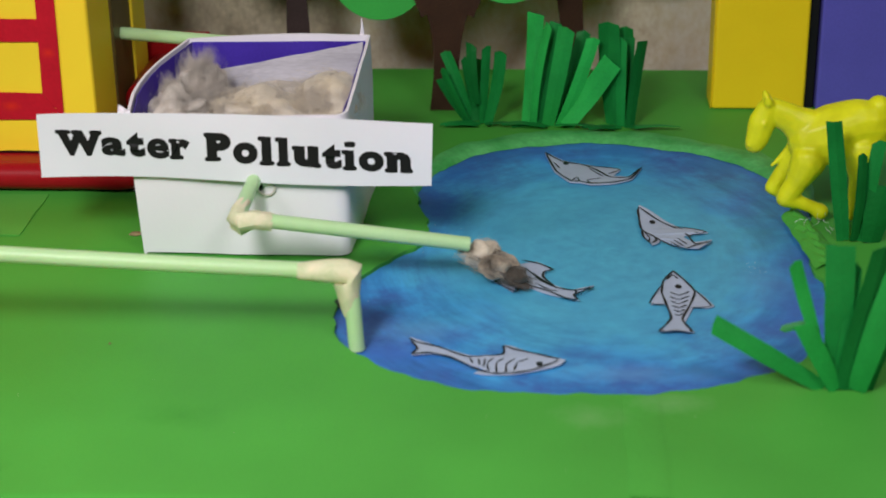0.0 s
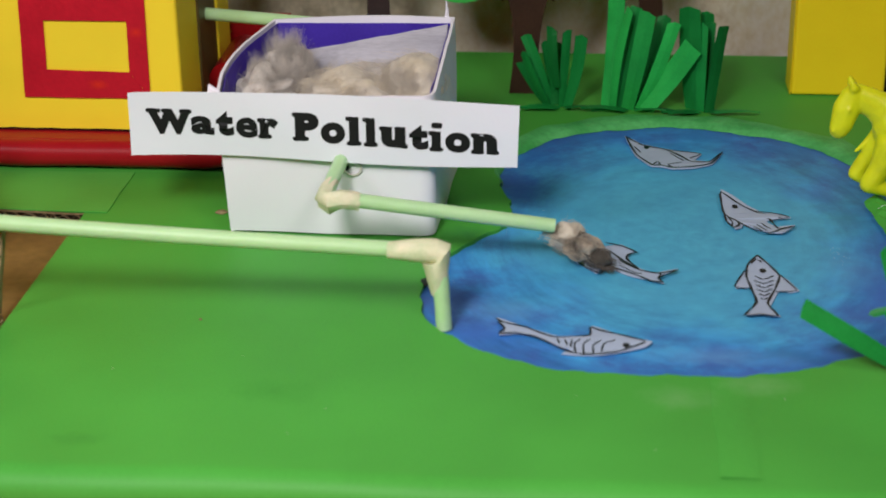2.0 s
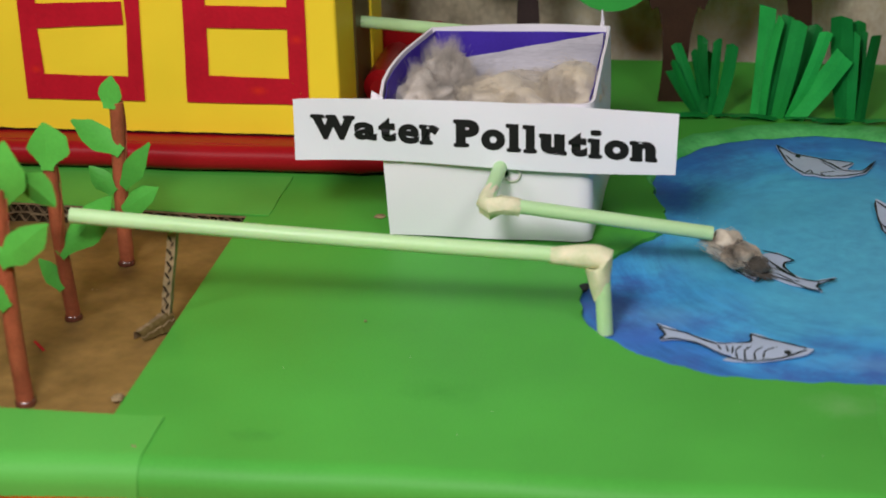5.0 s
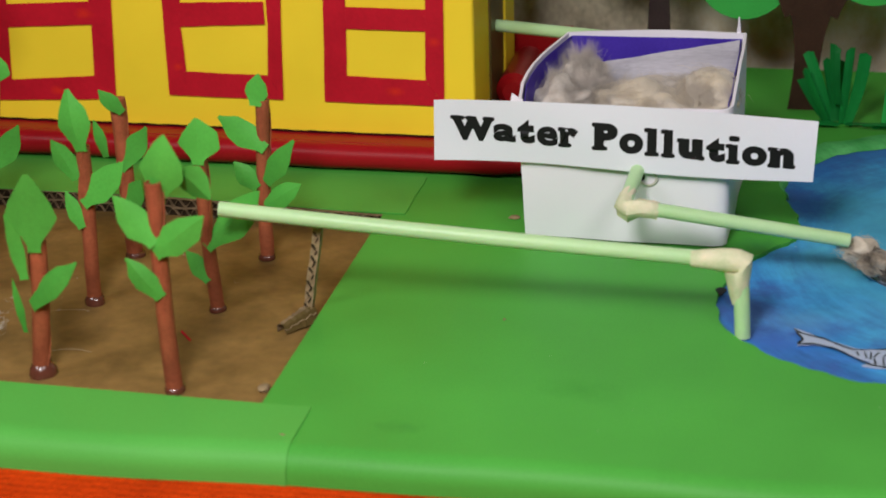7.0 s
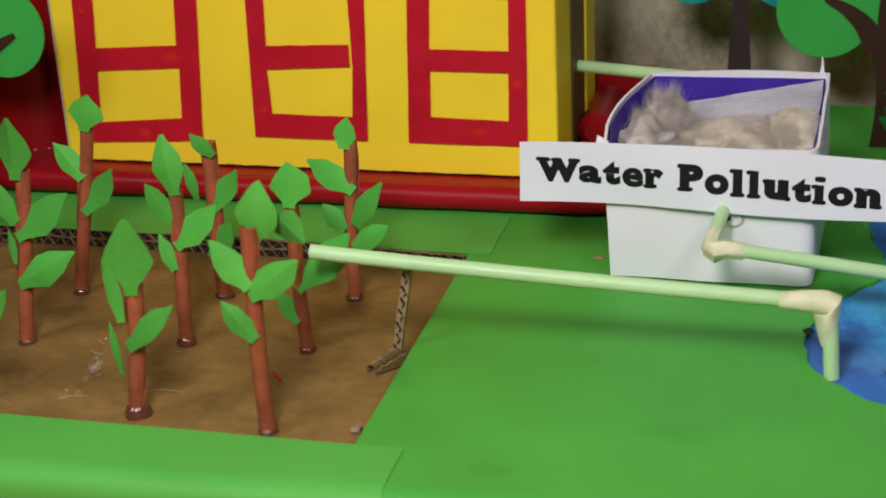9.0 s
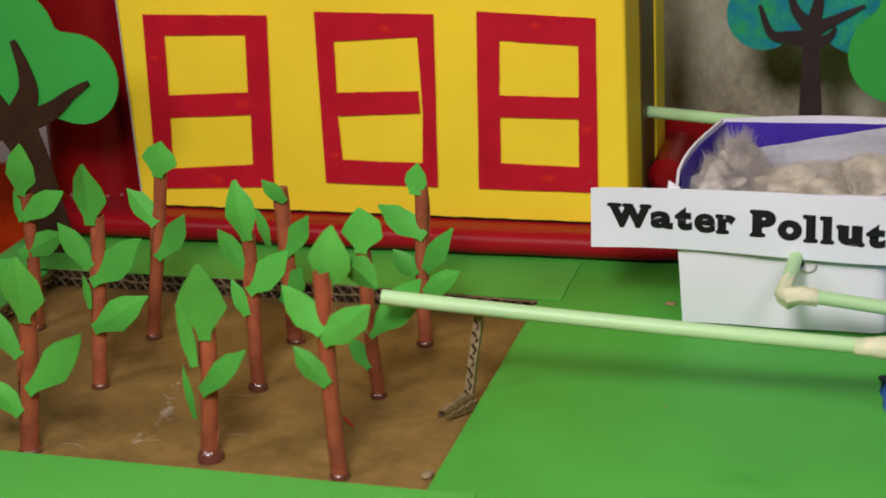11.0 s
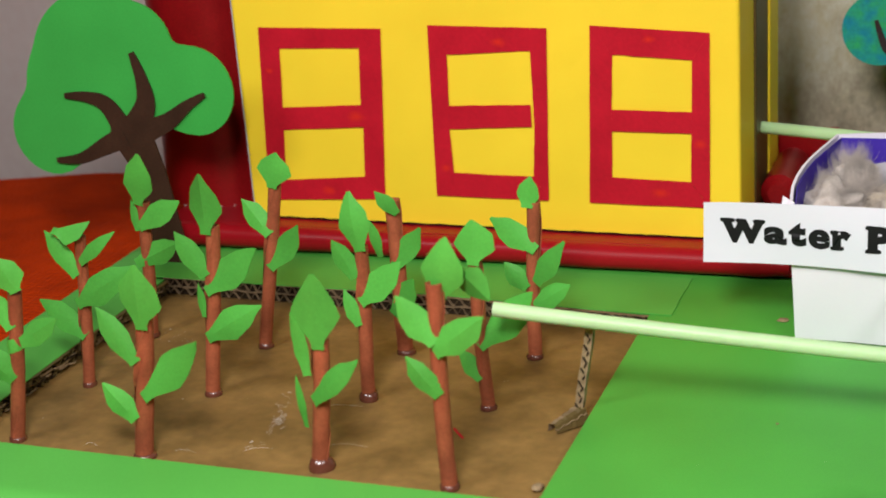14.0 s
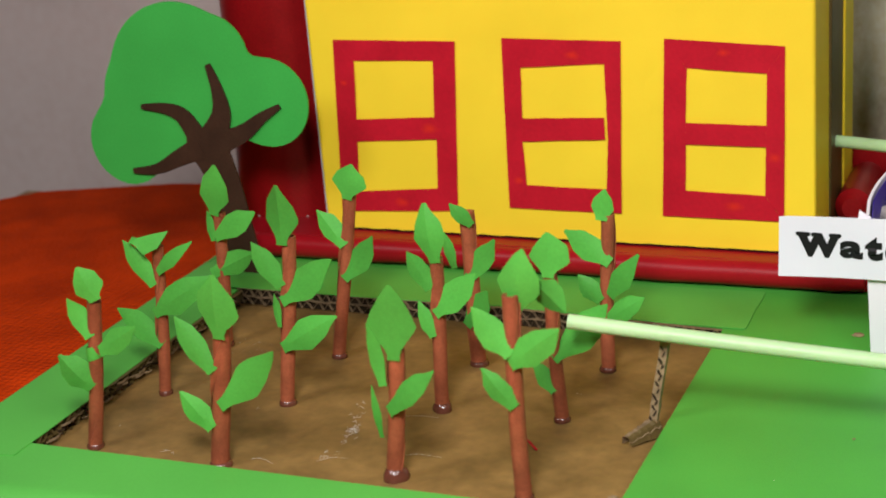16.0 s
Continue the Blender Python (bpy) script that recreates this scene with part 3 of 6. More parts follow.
def field():
    f = thing("field", (0, 0, -0.0062), "sunken field of bare brown cardboard", "field", kind="structure")
    bm = bmesh.new()
    nx, ny = 40, 30
    rows = [[(FX0 + 0.0005 + (FX1 - FX0 - 0.001) * i / nx, FY0 + 0.0045 + (FY1 - FY0 - 0.0045) * j / ny,
              0.0005 * noise.noise((i * 0.23, j * 0.3, 0)) ) for i in range(nx + 1)] for j in range(ny + 1)]
    part("card_sheet", thicken(grid_sheet(bm, rows), 0.002), M["card"], f, smooth=True)
    # cut edges of the corrugated board round it, two layers deep
    for side, (ax, ay), (bx, by) in (("north", (FX0 + 0.003, FY1 + 0.0025), (FX1, FY1 - 0.0005)), ("west", (FX0 + 0.0005, FY0 + 0.005), (FX0 + 0.0035, FY1 + 0.002))):
        a, b = Vector((ax, ay, 0)), Vector((bx, by, 0))
        d = (b - a).normalized()
        inward = Vector((-d.y, d.x, 0))
        if inward.dot(Vector((-0.12, -0.09, 0)) - (a + b) / 2) < 0:
            inward = -inward
        length = (b - a).length
        torn = 1.0 if side == "north" else 2.2
        def at(s, z, push):
            """A point on the cut face, s along it, z up from the floor (0 to 1) and pushed inwards."""
            p = a + d * s
            tall = 0.0062 + (rise(p.x) if side == "north" else 0.0006)
            return p + inward * push + Vector((0, 0, z * tall))
        bm = bmesh.new()
        n = int(length / 0.0005)
        for layer in range(2):
            z0 = 0.02 + 0.49 * layer
            web = []
            for k in range(n + 1):
                s = length * k / n
                swing = math.sin(s * 2 * math.pi / 0.0052 + layer * 2 + 4.5 * noise.noise((s * 80, layer * 7, ax * 50)))
                z = z0 + 0.235 + (0.19 + 0.07 * noise.noise((s * 260, layer, 2))) * swing + 0.05 * torn * noise.noise((s * 420, layer, 4))
                push = 0.0018 + 0.0006 * torn * noise.noise((s * 300, layer, 9))
                web.append([at(s, z - 0.017, push), at(s, z + 0.017, push), at(s, z + 0.017, 0.0001)])
            grid_sheet(bm, web)
        for z in (0.50, 0.985):
            strip = []
            for k in range(161):
                s = length * k / 160
                wave = (0.06 * noise.noise((s * 120, z * 20, 1)) + 0.05 * noise.noise((s * 420, z * 20, 3))) * torn if 0.1 < z < 0.9 else 0.0
                push = 0.0018 + 0.0006 * torn * noise.noise((s * 170, z * 30, 5))
                strip.append([at(s, z + wave - 0.02, push), at(s, z + wave + 0.02, push), at(s, z + wave + 0.02, 0.0001)])
            grid_sheet(bm, strip)
        # west edge in darker brown: shade below the overhanging paper, put into the colour
        part("cut_edge", bm, M["rim" if side == "north" else "tape_b"], f, "fluted cut edge of corrugated cardboard")
        # flat dark sheet behind the flutes; its colour is the hollows' shade
        part("hollow", grid_sheet(bmesh.new(), [[at(length * k / 30, 0.0, -0.0001), at(length * k / 30, 1.0, -0.0001)] for k in range(31)]), M["hollow_shade"], f)

    # shreds of torn board hang inwards along the west edge
    rnd = random.Random(31)
    for k in range(46):
        y = FY0 + 0.007 + (FY1 - FY0 - 0.012) * (k + rnd.uniform(0, 0.8)) / 46
        x = FX0 + 0.0016 + 0.0025 * (y - FY0) / (FY1 - FY0)
        z, l, reach, w = rnd.uniform(0.0006, 0.0052), rnd.uniform(0.004, 0.012), rnd.uniform(0.0004, 0.0024), rnd.uniform(0.0003, 0.0009)
        drop = rnd.uniform(-0.0008, 0.0006)
        rows = []
        for i in range(6):
            t = i / 5
            out = reach * math.sin(math.pi * (0.15 + 0.7 * t)) + 0.0003 * rnd.uniform(-1, 1)
            rows.append([(x + out, y + l * t, z + drop * t + w), (x + out + 0.0003, y + l * t, z + drop * t), (x + out * 0.6, y + l * t, max(0.0002, z + drop * t - w))])
        # every third shred takes the shade colour of the hollows
        part("shred", grid_sheet(bmesh.new(), rows), M["rim" if k % 3 else "hollow_shade"], f)


field()


# ---- the building ----
def building():
    b = thing("building", (-0.0965, 0.066, 0.0130), "yellow paper-covered box building with red painted windows", "building")
    def sides(z):
        return -0.1205 - 0.018 * z, 0.1250 - 0.004 * (z - 0.06)
    bm = bmesh.new()
    rows = []
    for j in range(13):
        z = 0.0009 + 0.1891 * j / 12
        l, r = sides(z)
        rows.append([(l, 0.062, z), (l, 0.0015, z), (l + 0.0006, 0.0004, z)] +
                    [(l + 0.0015 + (r - l - 0.003) * i / 16, 0.0006 * noise.noise((i * 0.7, j * 0.6, 3)), z) for i in range(17)] +
                    [(r - 0.0006, 0.0004, z), (r, 0.0015, z), (r, 0.0375, z)])
    grid_sheet(bm, rows)
    part("front", thicken(bm, 0.003), M["yellow"], b, "bright yellow paper front", smooth=False)
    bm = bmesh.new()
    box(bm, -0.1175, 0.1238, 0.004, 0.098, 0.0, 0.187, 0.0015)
    part("body", bm, M["side"], b, "yellow carton body, side shade in its darker colour")
    part("edge_strip", box(bmesh.new(), 0.1225, 0.1262, 0.0375, 0.072, 0.0, 0.188, 0.001), M["tape_b"], b, "brown strip down the side")
    part("card_edge", thicken(grid_sheet(bmesh.new(), [[(sides(z)[0] - 0.0003 - 0.0003 * k, 0.0008 + 0.03 * k, z) for k in (0, 0.05, 0.5, 1)] for z in (0.001, 0.04, 0.08, 0.12, 0.187)]), 0.0005), M["flap"], b, "bare grey card edge")
    part("glue_line", tube(bmesh.new(), [(-0.124 + 0.2475 * k / 90, -0.0002 - 0.0004 * noise.noise((k * 0.4, 1, 2)), 0.0006 + 0.0003 * noise.noise((k * 0.33, 5, 2))) for k in range(91)], [0.00055 + 0.00035 * noise.noise((k * 0.7, 9, 1)) for k in range(91)], 6), M["film"], b, "dark shiny line of glue", smooth=True)
    part("back_edge", box(bmesh.new(), 0.1230, 0.1272, 0.0722, 0.0985, 0.0, 0.188, 0.001), M["yellow"], b, "bright yellow paper fold")
    part("roof", box(bmesh.new(), -0.1225, 0.124, 0.003, 0.098, 0.187, 0.1915, 0.001), M["yellow"], b)
    # windows: corners of the frame, of its upper and of its lower opening, from the top left round
    shapes = ((((-0.1084, 0.0975), (-0.0448, 0.0975), (-0.0486, 0.0128), (-0.1111, 0.0099)), ((-0.0981, 0.0873), (-0.0565, 0.088), (-0.0577, 0.06), (-0.0993, 0.0577)), ((-0.0997, 0.0464), (-0.0573, 0.049), (-0.0585, 0.0239), (-0.1011, 0.0205))),
                (((-0.0211, 0.0994), (0.0367, 0.0986), (0.0344, 0.0158), (-0.0216, 0.0159)), ((-0.0123, 0.0855), (0.0285, 0.0879), (0.0289, 0.0623), (-0.0128, 0.0608)), ((-0.0132, 0.0494), (0.0291, 0.0517), (0.0276, 0.0273), (-0.0123, 0.0277))),
                (((0.0571, 0.1001), (0.1118, 0.0973), (0.1111, 0.0157), (0.0544, 0.0157)), ((0.0673, 0.0867), (0.1037, 0.0848), (0.1033, 0.0608), (0.0662, 0.061)), ((0.0662, 0.0508), (0.103, 0.0508), (0.1026, 0.0277), (0.0655, 0.0285))))
    for (outer, up, low), gap in zip(shapes, (0.0, 0.0014, 0.0)):
        w = thing("window", (0, -0.0006, 0), "", "")
        w.parent = b
        bm = bmesh.new()
        pieces = ((outer[0], outer[1], up[1], up[0]), (outer[0], up[0], up[3], low[0], low[3], outer[3]), (outer[1], outer[2], low[2], low[1], up[2], up[1]),
                  (outer[3], low[3], low[2], outer[2]), (up[3], (up[2][0] - gap, up[2][1]), (low[1][0] - gap, low[1][1]), low[0]))
        for k, piece in enumerate(pieces):
            ring = []
            for a, c in zip(piece, piece[1:] + piece[:1]):
                n = 7
                for i in range(n):
                    t = i / n
                    wob = 0.00022 * noise.noise((a[0] * 300 + i * 1.7, a[1] * 300, k * 5)) if i else 0
                    ring.append((a[0] + (c[0] - a[0]) * t + wob, a[1] + (c[1] - a[1]) * t + wob))
            plate(bm, ring, 0.0003, lambda u, v, d: (u, -0.0003 + d - 0.00004 * k, v))
        part("frame", bm, M["red"], w, "dark red painted window frame")
    # the red plinth it stands on and what rises behind it
    q = thing("plinth", (-0.088, 0.11, 0.0009), "low red paper-covered plinth with rounded edges", "plinth")
    part("body", box(bmesh.new(), -0.1755, 0.1400, -0.0535, 0.060, 0.0, 0.0118, 0.002, 3), M["redpaper"], q, smooth=True)
    part("front_roll", tube(bmesh.new(), [(-0.1765 + 0.3175 * k / 24, -0.0562 + 0.0005 * math.sin(k), 0.0060) for k in range(25)], [0.0045] + [0.0060 + 0.0002 * math.sin(k * 1.7) for k in range(23)] + [0.0045], 18), M["redpaper"], q, "rolled red paper front edge", smooth=True)
    part("side_roll", tube(bmesh.new(), [(0.1395, -0.0565 + 0.1135 * k / 8, 0.0060) for k in range(9)], 0.0058, 16), M["redpaper"], q, smooth=True)
    part("top_sheet", box(bmesh.new(), -0.175, 0.1395, -0.0550, 0.060, 0.0112, 0.0120, 0.0002), M["redpaper"], q)
    bm = bmesh.new()
    tube(bm, [(0.0003 * math.sin(k), 0, 0.0128 + 0.30 * k / 10) for k in range(11)], [0.031 + 0.0004 * math.sin(k * 2.1) for k in range(11)], 48)
    solo("red_column", bm, M["maroon"], "tall rolled dark red paper column standing on the plinth", "column", at=(-0.2530, 0.1075, 0.0), smooth=True)
    bm = bmesh.new()
    box(bm, -0.2, 0.060, 0.172, 0.1745, 0.0, 0.0385, 0.0008, 2)
    solo("red_block", bm, M["maroon"], "low dark red block behind the building", "block")
    bm = bmesh.new()
    tube(bm, [(0.0385, 0.112, 0.0215), (0.0385, 0.116, 0.0215), (0.0385, 0.163, 0.0215), (0.0385, 0.167, 0.0215)], [0.005, 0.0088, 0.0088, 0.005], 20)
    solo("red_roll", bm, M["maroon"], "rolled red paper lying on the plinth", "roll", smooth=True)


building()


# ---- the white carton with its wool and its sign ----
def quad_panel(bm, a, b, c, d, thick, n=8, bow=0.0, crest=0.0, bulge=0.0):
    """A slightly bowed panel between four corners, a to b below and d to c above."""
    a, b, c, d = (Vector(p) for p in (a, b, c, d))
    nrm = (b - a).cross(d - a).normalized()
    rows = []
    for j in range(n + 1):
        v = j / n
        rows.append([(a.lerp(b, i / n)).lerp(d.lerp(c, i / n), v) + nrm * (bow * 16 * (i / n) * (1 - i / n) * v * (1 - v) + bulge * v * math.sin(math.pi * (i / n) ** 1.25)) + Vector((0, 0, crest * v * math.sin(math.pi * i / n))) + nrm * 0.0006 * v * noise.noise((i * 0.9, j * 0.7, a.x * 90)) for i in range(n + 1)])
    grid_sheet(bm, rows)
    return thicken(bm, thick)


def carton():
    c = thing("carton", (0.107, 0.024, 0.0003), "open white carton standing on the green paper", "box")
    bl, br, kr, kl = (-0.0420, -0.0405), (0.0405, -0.0415), (0.0435, 0.0400), (-0.0380, 0.0420)
    tl, tr, ur, ul = (-0.0445, -0.0425), (0.0410, -0.0425), (0.0425, 0.0415), (-0.0360, 0.0430)
    zf, zr, zk, zl = 0.0575, 0.0590, 0.0672, 0.0648
    P = lambda p, z: (p[0], p[1], z)
    # the front and the east side are one sheet, bent round a soft corner
    def course(a, b, c, za, zb, zc, r=0.0065):
        a, b, c = Vector((a[0], a[1], za)), Vector((b[0], b[1], zb)), Vector((c[0], c[1], zc))
        p, q = b + (a - b).normalized() * r, b + (c - b).normalized() * r
        out = [a.lerp(p, k / 8) for k in range(8)]
        for k in range(9):
            t = k / 8
            out.append(p * (1 - t) ** 2 + b * (2 * t * (1 - t)) + q * t * t)
        return out + [q.lerp(c, k / 7) for k in range(1, 8)]
    low, high = course(bl, br, kr, 0.0008, 0.0005, 0.0), course(tl, tr, ur, zf, zr, zk)
    rows = []
    for j in range(9):
        v = j / 8
        rows.append([p.lerp(q, v) + Vector((0, -1, 0)) * (0.0010 * noise.noise((i * 0.35, v * 2.2, 4)) * (1 if i < 9 else 0.2)) + Vector((1, 0, 0)) * (0.0010 * noise.noise((i * 0.4, v * 2.0, 8)) * (1 if i > 15 else 0.1)) for i, (p, q) in enumerate(zip(low, high))])
    part("front_panel", thicken(grid_sheet(bmesh.new(), rows), 0.0012), M["carton"], c, smooth=True)
    part("back_panel", quad_panel(bmesh.new(), P(kr, 0), P(kl, 0), P(ul, zl), P(ur, zk), 0.0012, bow=0.001, crest=0.0013), M["carton"], c)
    part("side_panel", quad_panel(bmesh.new(), P(kl, 0), P(bl, 0), P(tl, zf), P(ul, zl), 0.0012, bow=0.0016, crest=0.0012, bulge=0.0052), M["carton"], c)
    part("bottom", box(bmesh.new(), -0.037, 0.039, -0.038, 0.038, 0.0, 0.002), M["carton"], c)
    k = 0.0020
    part("lining", quad_panel(bmesh.new(), (kr[0] - k, kr[1] - k, 0.004), (kl[0] + k, kl[1] - k, 0.004), (ul[0] + k, ul[1] - k, zl - 0.001), (ur[0] - k, ur[1] - k, zk - 0.0022), 0.0003), M["blue_in"], c, "violet-blue printed inside")
    part("lining", quad_panel(bmesh.new(), (kl[0] + k, kl[1] - k, 0.004), (bl[0] + k, bl[1] + k, 0.004), (tl[0] + k, tl[1] + k, zf - 0.001), (ul[0] + k, ul[1] - k, zl - 0.001), 0.0003, crest=0.0012, bulge=0.0050), M["blue_in"], c, "violet-blue printed inside")
    part("lining", quad_panel(bmesh.new(), (br[0] - k, br[1] + k, 0.004), (kr[0] - k, kr[1] - k, 0.004), (ur[0] - k, ur[1] - k, zk - 0.003), (tr[0] - k, tr[1] + k, zr - 0.001), 0.0003), M["blue_in"], c, "violet-blue printed inside")
    # the grey of this flap includes the shade that lies on it
    part("inner_flap", quad_panel(bmesh.new(), (-0.024, 0.028, 0.044), (0.0395, 0.022, 0.046), (0.0398, 0.0360, 0.0655), (-0.020, 0.036, 0.0535), 0.0008, bow=0.002), M["flap"], c, "crumpled white inner flap, shade in its grey")
    part("corner_flap", quad_panel(bmesh.new(), (0.0370, 0.0405, 0.060), (0.0415, 0.0410, 0.060), (0.0400, 0.0412, 0.0675), (0.0392, 0.0408, 0.0745), 0.0006), M["carton"], c, "torn pointed corner flap")
    part("corner_flap", quad_panel(bmesh.new(), (-0.0475, -0.0425, 0.0590), (-0.0435, -0.0430, 0.0570), (-0.0425, -0.0420, 0.0600), (-0.0470, -0.0420, 0.0625), 0.0005), M["carton"], c, "small torn corner flap")
    # flat black disc on the panel paints the dark of the pipe hole
    bm = bmesh.new()
    plate(bm, [(0.0026 * math.cos(a), 0.0022 * math.sin(a)) for a in (2 * math.pi * i / 20 for i in range(20))], 0.0004, lambda u, v, d: (0.0045 + u, -0.0425 + d, 0.0295 + v))
    part("hole", bm, M["black"], c, "black disc for the dark inside the pipe hole")
    part("ring", tube(bmesh.new(), [(0.0085 + 0.0034 * math.cos(a), -0.0425, 0.0290 + 0.0028 * math.sin(a)) for a in (2 * math.pi * i / 16 for i in range(17))], 0.0005, 6, cap=False), M["clear"], c, "loop of dried glue", smooth=True)


carton()


def tuft(bm, centre, spread, count, length, radius, seed, lift=0.3, curl=0.5, locks=12):
    """Loose curling hairs that lie over a lump in locks."""
    rnd = random.Random(seed)
    heads = []
    for _ in range(locks):
        u = Vector((rnd.gauss(0, 1), rnd.gauss(0, 1), abs(rnd.gauss(0, 0.8)))).normalized()
        side = u.cross(Vector((rnd.gauss(0, 1), rnd.gauss(0, 1), rnd.gauss(0, 1)))).normalized()
        heads.append((u, side, rnd.uniform(0, 6.28)))
    for _ in range(count):
        u, side, phase = rnd.choice(heads)
        u = (u + Vector((rnd.gauss(0, 0.28), rnd.gauss(0, 0.28), rnd.gauss(0, 0.22)))).normalized()
        p = Vector(centre) + Vector((u.x * spread[0], u.y * spread[1], u.z * spread[2])) * rnd.uniform(0.85, 1.05)
        d = (u * lift * rnd.uniform(0.2, 1.2) + side + Vector((rnd.gauss(0, 0.2), rnd.gauss(0, 0.2), rnd.gauss(0, 0.2)))).normalized()
        turn = u.cross(d).normalized()
        pts, l = [p], length * rnd.uniform(0.5, 1.2)
        for k in range(6):
            d = (d + turn * curl * math.sin(phase + k * 1.1) - u * 0.18 + Vector((rnd.gauss(0, 0.1), rnd.gauss(0, 0.1), rnd.gauss(0, 0.1)))).normalized()
            p = p + d * l / 6
            pts.append(p)
        r = radius * rnd.uniform(0.6, 1.3)
        tube(bm, pts, [r, r, r, r * 0.9, r * 0.8, r * 0.6, r * 0.3], 3, cap=False)
    return bm


def lump(bm, centre, size, seed, detail=4, rough=0.35):
    r = bmesh.ops.create_icosphere(bm, subdivisions=detail, radius=1)
    off = Vector((seed * 3.1, seed * 1.7, seed))
    for v in r["verts"]:
        n = v.co.normalized()
        k = 1 + rough * noise.noise(n * 1.5 + off) + 0.35 * rough * noise.noise(n * 3.4 + off)
        v.co = Vector((n.x * size[0] * k, n.y * size[1] * k, n.z * size[2] * k)) + Vector(centre)
    return bm


def wisp(bm, foot, tip, count, spread, radius, rnd):
    """A soft lock of hairs that keep together from foot to tip and wave."""
    side = Vector((rnd.gauss(0, 1), rnd.gauss(0, 1), rnd.gauss(0, 0.4))).normalized()
    wave = (tip - foot).length * rnd.uniform(0.12, 0.3)
    phase = rnd.uniform(0, 6.28)
    for _ in range(count):
        o = Vector((rnd.gauss(0, spread), rnd.gauss(0, spread), rnd.gauss(0, spread)))
        f = Vector((rnd.gauss(0, spread), rnd.gauss(0, spread), rnd.gauss(0, spread)))
        end = rnd.uniform(0.7, 1.15)
        pts = [foot.lerp(tip, end * t) + o * (1 - 0.4 * t) + f * t * t * 0.9 + side * wave * math.sin(phase + 3.4 * t) for t in (0, 0.2, 0.4, 0.6, 0.8, 1.0)]
        tube(bm, pts, [radius, radius, radius, radius * 0.9, radius * 0.7, radius * 0.3], 3, cap=False)


def wool():
    w = thing("wool_stuffing", (0.107, 0.024, 0.003), "tangled grey and cream raw wool filling the carton", "wool")
    puffs = (((-0.029, -0.012, 0.046), (0.012, 0.020, 0.010), "wool_g"), ((-0.024, 0.010, 0.050), (0.009, 0.012, 0.010), "wool_g"),
             ((-0.002, -0.008, 0.0455), (0.019, 0.020, 0.0098), "wool"), ((0.013, -0.014, 0.0445), (0.018, 0.016, 0.0088), "wool"), ((0.029, -0.006, 0.0505), (0.0125, 0.024, 0.0090), "wool"),
             ((0.010, 0.010, 0.044), (0.022, 0.012, 0.008), "wool_g"))
    for i, (c, sz, mat) in enumerate(puffs):
        part("lump", lump(bmesh.new(), c, [q * 0.92 for q in sz], i + 2, 5, 0.5), M[mat], w, "matted cream wool" if mat == "wool" else "matted grey wool", smooth=True)
    part("filling", lump(bmesh.new(), (0.0, 0.0, 0.022), (0.036, 0.035, 0.018), 9, 3, 0.1), M["wool"], w, smooth=True)
    grey, cream = bmesh.new(), bmesh.new()
    for i, (c, sz, mat) in enumerate(puffs):
        tuft(grey if mat == "wool_g" else cream, c, [q * 1.02 for q in sz], 2400 if mat == "wool_g" else 2000, 0.010, 0.00005, i + 21, 0.10, 0.5, 30)
    for i, (c, sz, mat) in enumerate(puffs[2:5]):
        tuft(grey, c, [q * 1.03 for q in sz], 500, 0.012, 0.00005, i + 61, 0.12, 0.5, 12)
    rnd = random.Random(17)
    # soft locks that stand up at the west end
    for k in range(34):
        foot = Vector((rnd.uniform(-0.036, -0.010), rnd.uniform(-0.022, 0.012), rnd.uniform(0.046, 0.051)))
        rise = 0.013 * math.exp(-((foot.x + 0.025) / 0.008) ** 2)
        tip = foot + Vector((rnd.gauss(0.0, 0.004), rnd.uniform(0.004, 0.014), 0.003 + rise * rnd.uniform(0.5, 1.0)))
        wisp(grey, foot, tip, 90, 0.0014, 0.00005, rnd)
    part("hairs", grey, M["wool_g"], w, "loose wispy grey hairs", smooth=True)
    part("hairs", cream, M["wool"], w, "loose cream hairs", smooth=True)


wool()


def sign_y(x):
    """How far forward the bent paper stands at x along the sign."""
    return -0.0200 - 0.0040 * max(0.0, (x - 0.10) / 0.08) ** 1.6 - 0.0012 * math.sin((x - 0.03) * 21)


def glyph(ch):
    curve = bpy.data.curves.new("glyph", "FONT")
    curve.body, curve.offset, curve.resolution_u = ch, {'e': 0.040, 'a': 0.048, 'o': 0.062}.get(ch, 0.072), 4
    ob = bpy.data.objects.new("glyph", curve)
    scene.collection.objects.link(ob)
    mesh = bpy.data.meshes.new_from_object(ob.evaluated_get(bpy.context.evaluated_depsgraph_get()))
    bm = bmesh.new()
    bm.from_mesh(mesh)
    bpy.data.objects.remove(ob)
    bpy.data.curves.remove(curve)
    bpy.data.meshes.remove(mesh)
    return bm


